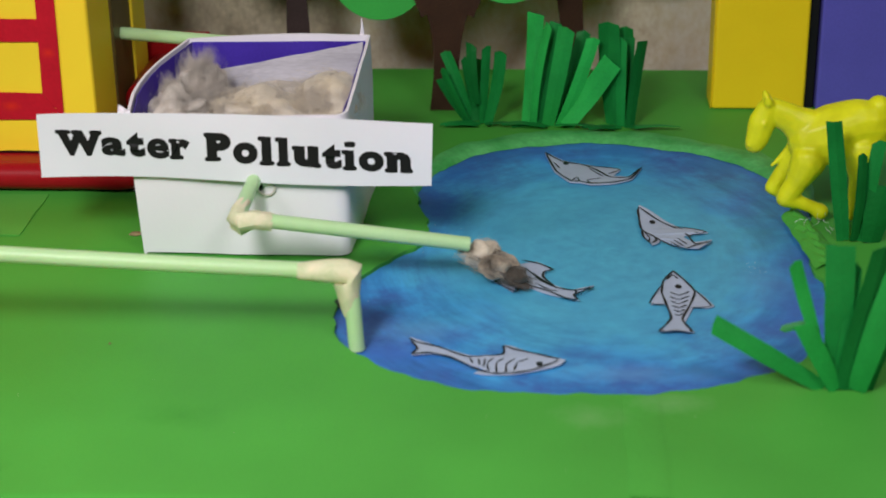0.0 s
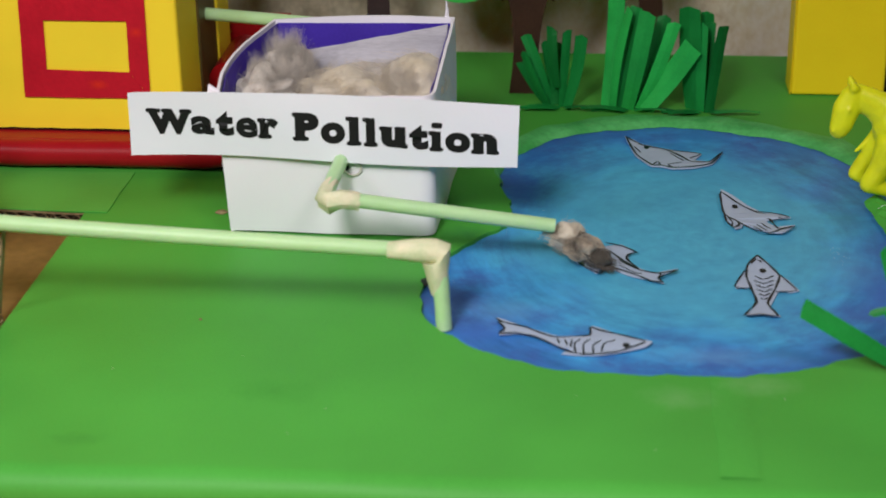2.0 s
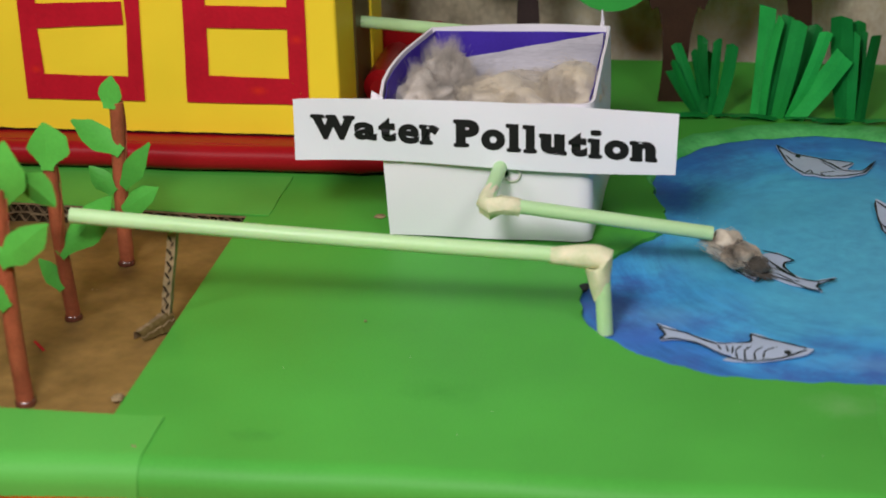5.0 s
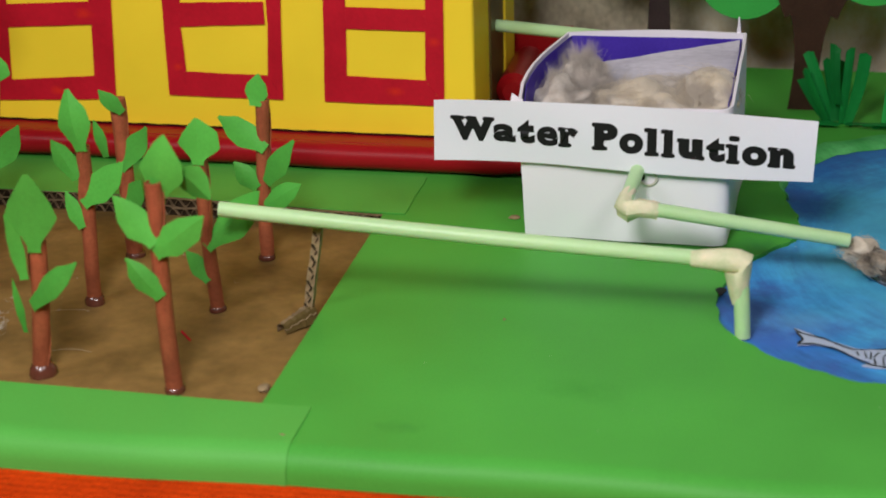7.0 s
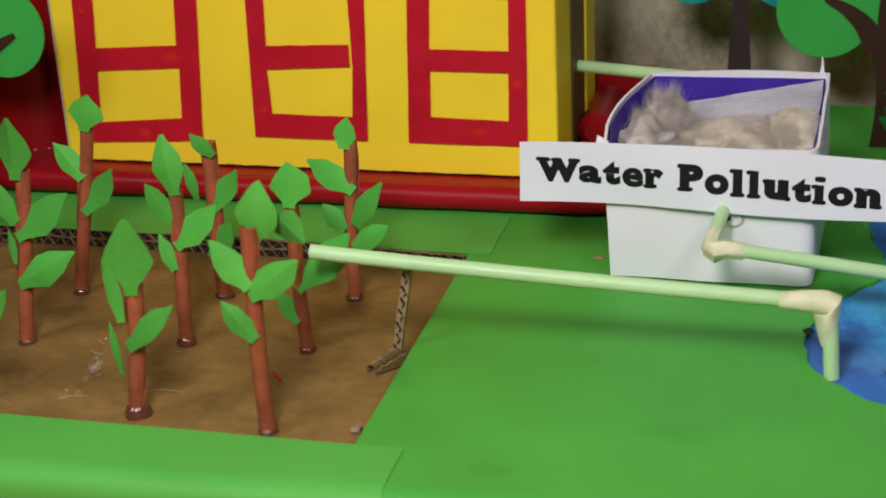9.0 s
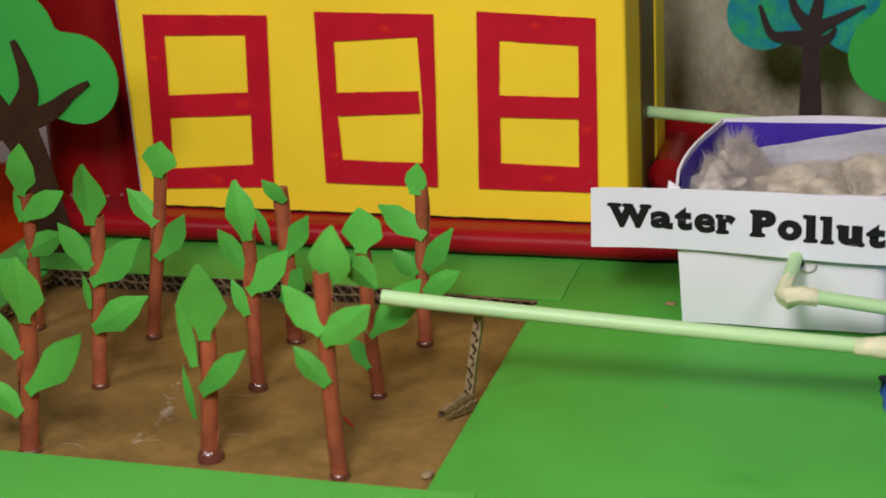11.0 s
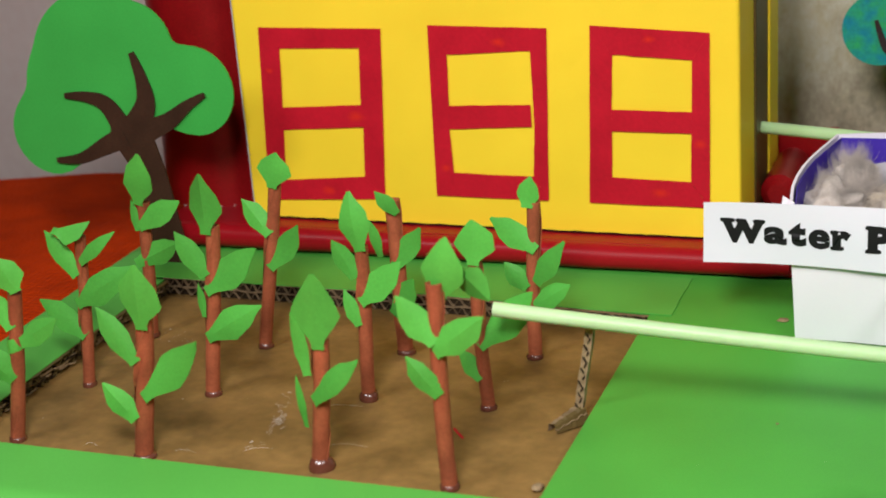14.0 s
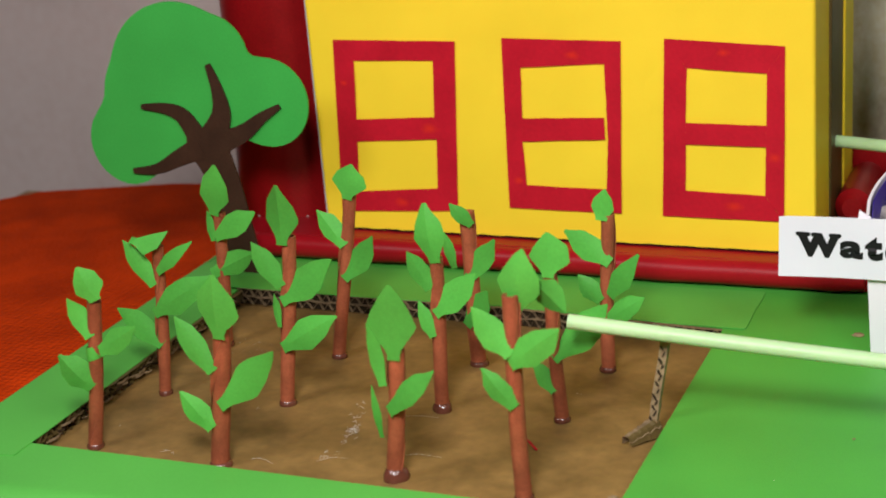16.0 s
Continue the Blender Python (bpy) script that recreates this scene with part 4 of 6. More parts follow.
def sign():
    s = thing("sign", (0.105, -0.022, 0.0345), "white paper sign reading Water Pollution in bold black print", "sign")
    O = Vector((0.105, -0.022, 0.0345))
    rows = []
    for j in range(5):
        v = j / 4
        row = []
        for i in range(41):
            u = i / 40
            x = 0.0279 + 0.1522 * u
            z0 = 0.0336 - 0.0006 * u + 0.0011 * math.sin(u * 6.3)
            z1 = 0.0592 - 0.0011 * u + 0.0017 * math.sin(math.pi * u ** 0.7)
            row.append(Vector((x + (0.0004 * v if u < 0.5 else 0.0008 * v), sign_y(x) + 0.0004 * math.sin(v * 3 + u * 9), z0 + (z1 - z0) * v)) - O)
        rows.append(row)
    part("paper", thicken(grid_sheet(bmesh.new(), rows), 0.0003), M["white"], s, smooth=True)
    # each letter: character, left, right, foot and top in millimetres, slabs (place along it, half width, height from 0 foot to 1 top)
    L = (("W", 35.3, 53.2, 42.7, 53.2, ((0.15, 0.17, 1), (0.46, 0.13, 1), (0.87, 0.14, 1))), ("a", 52.7, 62.0, 43.1, 50.7, ((0.86, 0.14, 0),)), ("t", 62.7, 69.8, 42.8, 53.1, ()),
         ("e", 70.6, 79.2, 42.2, 50.6, ()), ("r", 79.3, 88.1, 42.2, 50.4, ((0.30, 0.31, 0), (0.16, 0.18, 1))), ("P", 93.0, 104.0, 41.6, 52.9, ((0.27, 0.29, 0), (0.14, 0.16, 1))),
         ("o", 103.8, 113.4, 40.5, 49.2, ()), ("l", 114.1, 119.5, 40.1, 51.5, ((0.5, 0.54, 0), (0.2, 0.3, 1))), ("l", 120.7, 125.8, 39.8, 51.2, ((0.5, 0.54, 0), (0.2, 0.3, 1))),
         ("u", 126.8, 137.4, 39.3, 47.9, ((0.14, 0.16, 1), (0.70, 0.13, 1), (0.90, 0.13, 0))), ("t", 138.2, 145.7, 38.9, 49.1, ()), ("l", 146.2, 151.3, 38.5, 46.6, ((0.5, 0.54, 0), (0.2, 0.3, 1), (0.56, 0.42, 1.40))),
         ("o", 152.2, 162.0, 38.1, 46.5, ()), ("n", 162.4, 173.0, 38.0, 46.4, ((0.22, 0.24, 0), (0.79, 0.22, 0), (0.12, 0.15, 1))))
    for ch, a, b, foot, head, slabs in L:
        g = glyph(ch)
        xs, ys = [v.co.x for v in g.verts], [v.co.y for v in g.verts]
        x0, x1, y0, y1 = min(xs), max(xs), min(ys), max(ys)
        left, right, base, tall = a * 0.001, b * 0.001, foot * 0.001, (head - foot) * 0.001
        inset = {"l": 0.15, "r": 0.08, "u": 0.05, "n": 0.06, "P": 0.07}.get(ch, 0.0) * (right - left)
        for v in g.verts:
            v.co = Vector((left + inset + (right - left - 2 * inset) * (v.co.x - x0) / (x1 - x0), base + tall * (v.co.y - y0) / (y1 - y0), 0))
        for at, half, up in slabs:
            thick = 0.00095 if up < 1.2 else 0.0012
            cx, cz = left + (right - left) * at, base + (0.0008 if up == 0 else tall * up - 0.0008)
            ring = [(cx + (right - left) * half * math.copysign(abs(math.cos(t)) ** 0.5, math.cos(t)), cz + thick * math.copysign(abs(math.sin(t)) ** 0.6, math.sin(t))) for t in (2 * math.pi * i / 16 for i in range(16))]
            g.faces.new([g.verts.new((x, z, 1)) for x, z in ring])
        bmesh.ops.triangulate(g, faces=g.faces)
        bmesh.ops.subdivide_edges(g, edges=g.edges, cuts=1)
        for v in g.verts:
            lift = 0.00012 if v.co.z == 0 else 0.00015
            x, z = v.co.x, v.co.y
            vv = (z - 0.0345) / 0.025
            v.co = Vector((x, sign_y(x) + 0.0004 * math.sin(vv * 3 + (x - 0.0279) / 0.1522 * 9) - lift, z)) - O
        part("letter", g, M["print"], s, "thick black printed letter")


sign()

# ---- pipes of drinking straw ----
def tape_wrap(along, down, origin, slant):
    """Tape wound round a square bend: rings along the level arm, then down the upright one; each (place, height, radius)."""
    bm = bmesh.new()
    rings, sides = [], 20
    def ring(c, u, v, r, seed):
        out = []
        for k in range(sides):
            t = 2 * math.pi * k / sides
            q = 1 + 0.16 * noise.noise((math.cos(t) * 1.6 + seed * 3.1, math.sin(t) * 1.6, seed)) + 0.07 * noise.noise((math.cos(t) * 5, math.sin(t) * 5, seed * 2.3))
            out.append(bm.verts.new(c + (u * math.cos(t) + v * math.sin(t)) * r * q))
        rings.append(out)
    X, Y, Z = Vector((1, 0, 0)), Vector((0, 1, 0)), Vector((0, 0, 1))
    for i, (x, z, r) in enumerate(along):
        ring(origin + Vector((x, slant * x, z)), Z, Y, r, i * 0.7)
    x, z, r = along[-1]
    ring(origin + Vector((x + 0.0016, 0, z - 0.0012)), (Z + X).normalized(), Y, r * 1.06, 4.4)
    for i, (x, z, r) in enumerate(down):
        ring(origin + Vector((x, 0, z)), X, Y, r, 5 + i * 0.7)
    for r0, r1 in zip(rings, rings[1:]):
        for k in range(sides):
            bm.faces.new((r0[k], r0[(k + 1) % sides], r1[(k + 1) % sides], r1[k]))
    bm.faces.new(rings[0][::-1])
    bm.faces.new(rings[-1])
    return bm


def pipes():
    p = thing("field_pipe", (0.157, -0.096, -0.001), "pale green drinking-straw pipe from the field to the pond", "pipe")
    O = Vector((0.157, -0.096, -0.001))
    part("long_straw", pipe(bmesh.new(), Vector((-0.0352, -0.1062, 0.0418)) - O, Vector((0.151, -0.0945, 0.0276)) - O, 0.0029, cuts=10, sag=0.0006), M["straw"], p, smooth=True)
    part("short_straw", pipe(bmesh.new(), Vector((0.1563, -0.0958, 0.019)) - O, Vector((0.1576, -0.0968, -0.0012)) - O, 0.0029), M["straw"], p, smooth=True)
    joint = tape_wrap(((-0.0185, 0.0288, 0.0030), (-0.0150, 0.0286, 0.0036), (-0.0090, 0.0285, 0.0040), (-0.0040, 0.0283, 0.0042), (-0.0012, 0.0281, 0.0042)), ((-0.0020, 0.0246, 0.0050), (-0.0016, 0.0200, 0.0043), (-0.0010, 0.0155, 0.0036), (-0.0003, 0.0112, 0.0029)), Vector((0.1565, -0.0952, 0)) - O, 0.11)
    part("taped_joint", joint, M["mask"], p, "crumpled cream masking tape round the bend", smooth=True)
    q = thing("carton_pipe", (0.109, -0.049, 0.0284), "pale green straw pipe bent out of the carton towards the pond", "pipe")
    O = Vector((0.109, -0.049, 0.0265))
    part("short_straw", pipe(bmesh.new(), Vector((0.1115, -0.0185, 0.0320)) - O, Vector((0.1092, -0.046, 0.0275)) - O, 0.0028), M["straw"], q, smooth=True)
    part("long_straw", pipe(bmesh.new(), Vector((0.114, -0.0488, 0.0268)) - O, Vector((0.1950, -0.0372, 0.0127)) - O, 0.0028, cuts=8), M["straw"], q, smooth=True)
    pts = [(0.1098, -0.0385, 0.0285), (0.1092, -0.0440, 0.0277), (0.1084, -0.0490, 0.0262), (0.1105, -0.0505, 0.0262), (0.1150, -0.0492, 0.0268), (0.1205, -0.0484, 0.0258), (0.1222, -0.0482, 0.0254)]
    part("taped_joint", tube(bmesh.new(), [Vector(v) - O for v in pts], [0.0027, 0.0029, 0.0034, 0.0038, 0.0037, 0.0034, 0.0028], 18, wobble=0.5), M["mask"], q, "crumpled cream masking tape round the bend", smooth=True)
    r = thing("building_pipe", (0.034, 0.118, 0.053), "pale green straw pipe from the building to the carton", "pipe")
    part("straw", pipe(bmesh.new(), (-0.004, 0.0, 0.0), (0.075, -0.048, 0.0080), 0.0029), M["straw"], r, smooth=True)
    # the cardboard prop under the long straw
    t = thing("straw_prop", (-0.0065, -0.099, -0.0055), "bent strip of corrugated cardboard propping up the straw", "prop")
    rnd = random.Random(12)
    def spine(z):
        k = z / 0.0405
        return Vector((0.0068 * k + 0.00012 * math.sin(z * 260), -0.0005 * k, z))
    rows = []
    for i in range(28):
        c = spine(0.0405 * i / 27)
        l, r = 0.0016 + 0.0003 * noise.noise((i * 0.6, 0, 1)), 0.0016 + 0.0003 * noise.noise((i * 0.6, 5, 1))
        rows.append([c + Vector((-l, 0.0040, 0)), c + Vector((-l, -0.0003, 0)), c + Vector((-l * 0.4, 0.0004 * noise.noise((i * 0.9, 2, 7)), 0)), c + Vector((r * 0.4, 0.0004 * noise.noise((i * 0.9, 4, 7)), 0)), c + Vector((r, -0.0003, 0)), c + Vector((r, 0.0040, 0))])
    upright = part("upright", grid_sheet(bmesh.new(), rows), M["liner"], t, "torn strip of brown corrugated board")
    for i in range(15):
        c = spine(0.0015 + 0.0025 * i + rnd.uniform(-0.0004, 0.0004)) + Vector(((0.0005 if i % 2 else -0.0005) + rnd.uniform(-0.0002, 0.0002), -0.00055, 0))
        w, h = rnd.uniform(0.0003, 0.0006), rnd.uniform(0.0009, 0.0016)
        ring = [(w * math.cos(q) * rnd.uniform(0.7, 1.1) + 0.5 * h * math.sin(q) * (1 if i % 2 else -1), h * math.sin(q)) for q in (2 * math.pi * j / 9 for j in range(9))]
        # dark plates on the strip's face paint the shade inside its flutes
        part("flute_hollow", plate(bmesh.new(), ring, 0.0012, lambda u, v, d: (c.x + u, c.y + d, c.z + v)), M["hollow_shade"], upright)
    rows = []
    for i in range(13):
        k = i / 12
        c = Vector((0.0022 - 0.0085 * k, 0.001 - 0.0125 * k, 0.0))
        h, w = 0.0062 * (1 - 0.50 * k) + 0.0005 * noise.noise((i * 0.8, 3, 3)), 0.0032 * (1 - 0.40 * k) + 0.0004 * noise.noise((i * 0.7, 8, 3))
        rows.append([c + Vector((-w, 0.3 * w, 0.0002)), c + Vector((-w * 0.9, 0.2 * w, h)), c + Vector((0, 0, h * 1.08)), c + Vector((w * 0.5, -0.1 * w, h * 0.92)), c + Vector((w, -0.3 * w, 0.0002))])
    part("foot", grid_sheet(bmesh.new(), [r[:3] for r in rows]), M["rim"], t, "torn foot of brown board")
    # the foot's lower side is coloured dark brown to hold its shade
    part("foot_shade", grid_sheet(bmesh.new(), [r[2:] for r in rows]), M["tape_b"], t, "torn underside of the foot, shade in its dark brown")
    part("foot_lip", tube(bmesh.new(), [r[3] + Vector((0.0004, -0.0006, -0.0016 - 0.0004 * math.sin(2 * i))) for i, r in enumerate(rows)], 0.00022, 5), M["liner"], t)


pipes()


def pond_wool():
    w = thing("dirty_wool", (0.206, -0.036, -0.001), "tuft of cream and brown wool at the pipe's mouth", "wool")
    rnd = random.Random(8)
    part("lump", lump(bmesh.new(), (-0.0060, 0.0022, 0.0098), (0.0068, 0.0060, 0.0058), 5, 4, 0.25), M["wool"], w, "matted cream wool", smooth=True)
    part("lump", lump(bmesh.new(), (0.0000, -0.0022, 0.0076), (0.0070, 0.0060, 0.0052), 8, 4, 0.3), M["wool_m"], w, "matted brown wool", smooth=True)
    part("lump", lump(bmesh.new(), (0.0056, -0.0052, 0.0044), (0.0056, 0.0046, 0.0036), 6, 4, 0.3), M["wool_d"], w, "matted dark wool", smooth=True)
    for label, mat, count, late, span, spread in (("swirled cream hairs", "wool", 1100, -0.05, 0.45, 0.0058), ("swirled brown hairs", "wool_m", 900, 0.10, 0.62, 0.0060), ("dark matted hairs", "wool_d", 800, 0.42, 0.58, 0.0052)):
        bm = bmesh.new()
        for k in range(count):
            o, first, long, roll = rnd.gauss(0, 0.5) * spread, late + rnd.uniform(0, 0.45) * span, span * rnd.uniform(0.35, 0.75), rnd.gauss(0, 0.0010)
            shell = rnd.uniform(0.92, 1.10)
            pts = []
            for i in range(7):
                t = first + long * i / 6
                c = Vector((-0.0120, 0.0050, 0.0098)).lerp(Vector((0.0110, -0.0092, 0.0016)), t)
                c += Vector((0.6, 0.8, 0)) * (o * (1 - 0.3 * t) + roll * math.sin(i * 0.9)) + Vector((0, 0, 0.0062 * shell * math.sin(math.pi * min(1, 0.12 + t)) * math.sqrt(max(0.03, 1 - (o / 0.0075) ** 2))))
                pts.append(c)
            tube(bm, pts, [0.00004, 0.00007, 0.00007, 0.00007, 0.00006, 0.00005, 0.00002], 3, cap=False)
        part("hairs", bm, M[mat], w, label, smooth=True)
    bm = bmesh.new()
    tuft(bm, (-0.0060, 0.0022, 0.0100), (0.0072, 0.0064, 0.0062), 160, 0.007, 0.00004, 5, 0.25, 0.6, 16)
    part("hairs", bm, M["wool"], w, "loose cream hairs", smooth=True)


pond_wool()

# ---- paper fish ----
def fine(line):
    """Adds a softly rounded course between the points of a pen line."""
    if len(line) < 3:
        return [line[0].lerp(line[-1], k / 4) for k in range(5)]
    out = []
    for i in range(len(line) - 1):
        a, b = line[i], line[i + 1]
        before, after = (b - line[max(i - 1, 0)]) * 0.25, (line[min(i + 2, len(line) - 1)] - a) * 0.25
        for k in range(4):
            t = k / 4
            out.append(a.lerp(b, t) + before * (t * (1 - t) ** 2) - after * (t * t * (1 - t)))
    return out + [line[-1]]


def fish(at, outline, eye, label, lines, curl):
    """A fish cut from paper; outline, eye and pen lines in millimetres round its middle."""
    f = thing("paper_fish", (at[0], at[1], -0.0014), label, "paper fish", "fish on the pond")
    mm = 0.001
    pts = [Vector((x * mm, y * mm, 0)) for x, y in outline]
    loop = []
    for i, p in enumerate(pts):
        a, b = pts[i - 1], pts[(i + 1) % len(pts)]
        loop += [p.lerp(a, 0.16), p.lerp(a, 0.03).lerp(b, 0.03), p.lerp(b, 0.16)]
    far = max(p.length for p in pts)
    def up(p, h):
        return Vector((p.x, p.y, h + curl * (p.length / far) ** 2))
    bm = bmesh.new()
    top = [bm.verts.new((p.x, p.y, 0.0004)) for p in loop]
    low = [bm.verts.new((p.x, p.y, 0.0)) for p in loop]
    for a, b, c in geometry.tessellate_polygon([loop]):
        bm.faces.new((top[a], top[b], top[c]))
        bm.faces.new((low[c], low[b], low[a]))
    for i in range(len(loop)):
        bm.faces.new((top[i], low[i], low[(i + 1) % len(loop)], top[(i + 1) % len(loop)]))
    for v in bm.verts:
        v.co = up(v.co, v.co.z)
    part("cut_out", bm, M["fish"], f)
    def pen(bm, line, w, closed=False):
        m, rows = len(line), []
        for i in range(m + (1 if closed else 0)):
            a, b = line[(i - 1) % m if closed else max(i - 1, 0)], line[(i + 1) % m if closed else min(i + 1, m - 1)]
            side = (b - a).normalized().cross(Vector((0, 0, 1))) * (w * (0.65 + 0.5 * abs(math.sin(i * 0.7))) * 0.5)
            rows.append([up(line[i % m] + side * k, 0.00075) for k in (-1, 1)])
        grid_sheet(bm, rows)
    bm = bmesh.new()
    for line in lines:
        pen(bm, fine([Vector((x * mm, y * mm, 0)) for x, y in line]), 0.0009 if len(line) > 4 else 0.00065)
    part("pen_drawing", bm, M["ink"], f, "black pen outline and stripes")
    bm = bmesh.new()
    e = Vector((eye[0] * mm, eye[1] * mm, 0))
    bm.faces.new([bm.verts.new(up(e + Vector((0.0013 * math.cos(a), 0.0018 * math.sin(a), 0)), 0.0008)) for a in (2 * math.pi * k / 12 for k in range(12))])
    part("eye", bm, M["ink"], f, "black pen eye")


fish((0.2021, -0.1025), ((-26.5, 13.9), (-22.3, 11.7), (-13.1, 6.5), (-3.9, 1.4), (6.9, 3.1), (7.3, 10.3), (9.7, 9.5), (17.7, 3.5), (25.5, -0.3), (28.8, -2.4), (26.4, -6.4), (18.7, -10.0), (10.1, -12.9), (1.4, -13.1), (-2.9, -12.0), (0.9, -8.5), (-4.7, -5.2), (-12.8, 1.2), (-18.8, 2.3), (-25.0, 0.3), (-23.4, 6.2)), (19.6, -5.6), "grey-white paper fish with pen stripes lying on the painted pond", 
     (((-26.5, 12.4), (-23.6, 9.7), (-15.7, 7.2), (-5.5, 0.2), (6.8, 2.4), (7.1, 8.8), (10.7, 6.4), (18.9, 2.4), (26.2, -2.2)), ((26.2, -3.4), (17.4, -10.0), (10.7, -12.1), (4.7, -12.8), (-0.8, -10.4), (-11.2, -0.5), (-19.0, 2.2), (-24.8, 0.7), (-23.1, 4.9), (-25.6, 10.2)), ((-4.4, -1.0), (-3.5, -4.7)), ((-1.6, -1.2), (-0.8, -6.1)), ((0.8, -1.1), (0.4, -7.3)), ((3.8, -0.6), (1.7, -4.7), (2.1, -10.8)), ((7.4, -0.4), (4.8, -4.6), (4.9, -11.9)), ((11.2, -1.1), (8.2, -5.6), (8.3, -11.7)), ((15.9, -1.2), (12.0, -4.2), (11.0, -10.3))), 0.0010)
fish((0.2732, -0.0601), ((0.2, 32.1), (3.6, 26.3), (6.9, 16.8), (9.9, 11.8), (13.2, 2.7), (10.0, 1.1), (5.5, 2.5), (2.8, -6.0), (1.1, -11.8), (2.3, -17.0), (4.0, -20.8), (0.0, -20.4), (-2.3, -19.1), (-5.0, -20.6), (-8.7, -21.1), (-5.6, -14.9), (-3.2, -8.6), (-3.8, -0.3), (-4.7, 5.2), (-10.4, 3.5), (-7.9, 13.8), (-5.2, 19.1), (-3.0, 26.1)), (1.0, 18.7), "grey-white paper fish with spread fins and a forked tail", 
     (((-0.1, 31.4), (-4.3, 23.6), (-5.6, 13.9), (-4.4, 2.5), (-3.6, -8.9), (-8.8, -21.6), (-2.9, -20.3), (2.9, -21.3), (0.3, -9.7), (4.3, 3.7), (6.9, 14.6), (4.0, 23.3), (-0.1, 31.4)), ((-5.9, 18.3), (-10.7, 4.3), (-5.0, 3.2)), ((7.3, 15.3), (12.0, 2.3), (4.4, 0.9)), ((-2.4, 14.1), (0.6, 11.4), (4.7, 14.5)), ((-2.9, 10.4), (0.3, 7.7), (4.4, 10.8)), ((-2.7, 6.5), (0.3, 4.2), (3.8, 7.2)), ((-2.4, 2.6), (0.0, 0.6), (3.0, 3.3)), ((-2.1, -1.2), (-0.3, -2.9), (1.9, -0.7)), ((-1.9, -5.0), (-0.6, -6.3), (0.9, -4.5)), ((-3.0, 24.4), (-0.6, 28.3), (1.2, 25.4))), 0.0016)
fish((0.2752, 0.0125), ((-11.7, 25.9), (-7.2, 22.1), (-0.7, 12.7), (4.6, 6.6), (9.2, 6.1), (15.4, 0.8), (9.4, 0.6), (4.6, -1.9), (8.2, -9.0), (16.4, -7.6), (10.2, -17.1), (5.1, -16.1), (-0.1, -10.4), (-4.3, -5.2), (-5.5, -10.0), (-8.4, -13.0), (-9.1, -6.5), (-11.2, -2.9), (-11.8, 6.2), (-12.5, 18.7)), (-6.8, 11.1), "grey-white paper fish with a raised tail", 
     (((-6.9, -3.6), (0.1, -14.9), (4.8, -17.6), (9.2, -13.6), (15.2, -10.0), (8.8, -12.0), (6.6, -1.2), (3.3, 5.0), (-4.1, 13.0), (-11.9, 23.3), (-12.2, 12.5), (-11.6, 3.0), (-6.9, -3.6)), ((1.9, 7.6), (8.9, 5.3), (14.4, 0.9), (6.8, -2.1)), ((-11.6, 3.0), (-11.3, -4.7), (-9.0, -11.3), (-6.3, -7.8), (-6.9, -3.6)), ((-10.4, 0.4), (-8.9, -5.4), (-9.5, -9.7)), ((0.8, -6.6), (4.1, -14.7)), ((-0.7, -9.2), (2.3, -14.8)), ((2.5, -4.8), (5.6, -12.2)), ((3.4, 6.3), (7.8, 2.2), (11.2, 0.7))), 0.0030)
fish((0.246, 0.0868), ((-22.0, 23.0), (-17.5, -2.0), (-10.8, -15.5), (-5.9, -15.5), (-1.5, -18.2), (8.0, -16.8), (16.8, -11.5), (22.2, 4.2), (15.0, -7.6), (8.5, -6.0), (12.8, 2.4), (-2.5, 8.0), (-13.5, 12.8)), (-12.2, 8.2), "grey-white paper fish near the far shore", 
     (((-21.3, 20.6), (-16.7, -1.4), (-10.2, -14.2), (-6.6, -14.1), (-1.5, -16.8), (7.9, -15.3), (16.0, -10.9), (21.8, 3.6), (15.1, -9.0), (7.2, -8.4), (3.2, -2.4), (-3.1, 6.6), (-14.0, 11.3), (-21.3, 20.6)), ((-3.1, 6.6), (11.9, 2.1), (6.7, -4.3)), ((-10.2, -14.2), (-7.4, -9.1), (-6.6, -14.1)), ((-1.8, 2.5), (3.9, -7.5)), ((1.0, 2.6), (6.5, -7.4)), ((-1.5, -16.8), (-3.1, -12.9), (2.9, -9.6)), ((-17.6, 9.0), (-14.9, 1.8))), 0.0012)
fish((0.2212, -0.0376), ((-18.8, 8.7), (-13.6, 12.1), (-6.6, 16.7), (-0.4, 19.2), (5.5, 13.7), (2.4, 10.9), (2.8, 4.4), (7.1, -3.0), (12.4, -7.0), (21.6, -3.6), (13.1, -10.6), (15.5, -18.2), (9.1, -13.8), (2.8, -9.9), (-4.3, -3.3), (-8.2, -3.9), (-9.4, -9.2), (-13.3, -4.1), (-18.2, 1.6)), (-10.8, 5.8), "grey-white paper fish half covered by dirty wool", 
     (((-6.1, 19.2), (0.3, 16.9), (5.9, 11.6), (2.3, 9.5), (1.9, 5.2), (6.0, -3.3), (0.7, 3.7), (-5.1, 12.8)), ((-18.5, 2.7), (-14.5, -3.4), (-8.3, -9.8), (-7.3, -3.7), (-12.7, 0.9)), ((-12.7, 0.9), (-5.0, -1.7), (4.5, -8.9), (10.0, -15.6), (14.8, -17.8), (13.4, -12.8), (21.1, -5.7), (13.9, -8.2), (6.4, -4.7), (-1.2, 4.6)), ((-1.2, -0.7), (4.5, -7.1), (7.3, -8.4)), ((13.4, -12.8), (14.4, -10.0), (13.9, -8.2))), 0.0012)

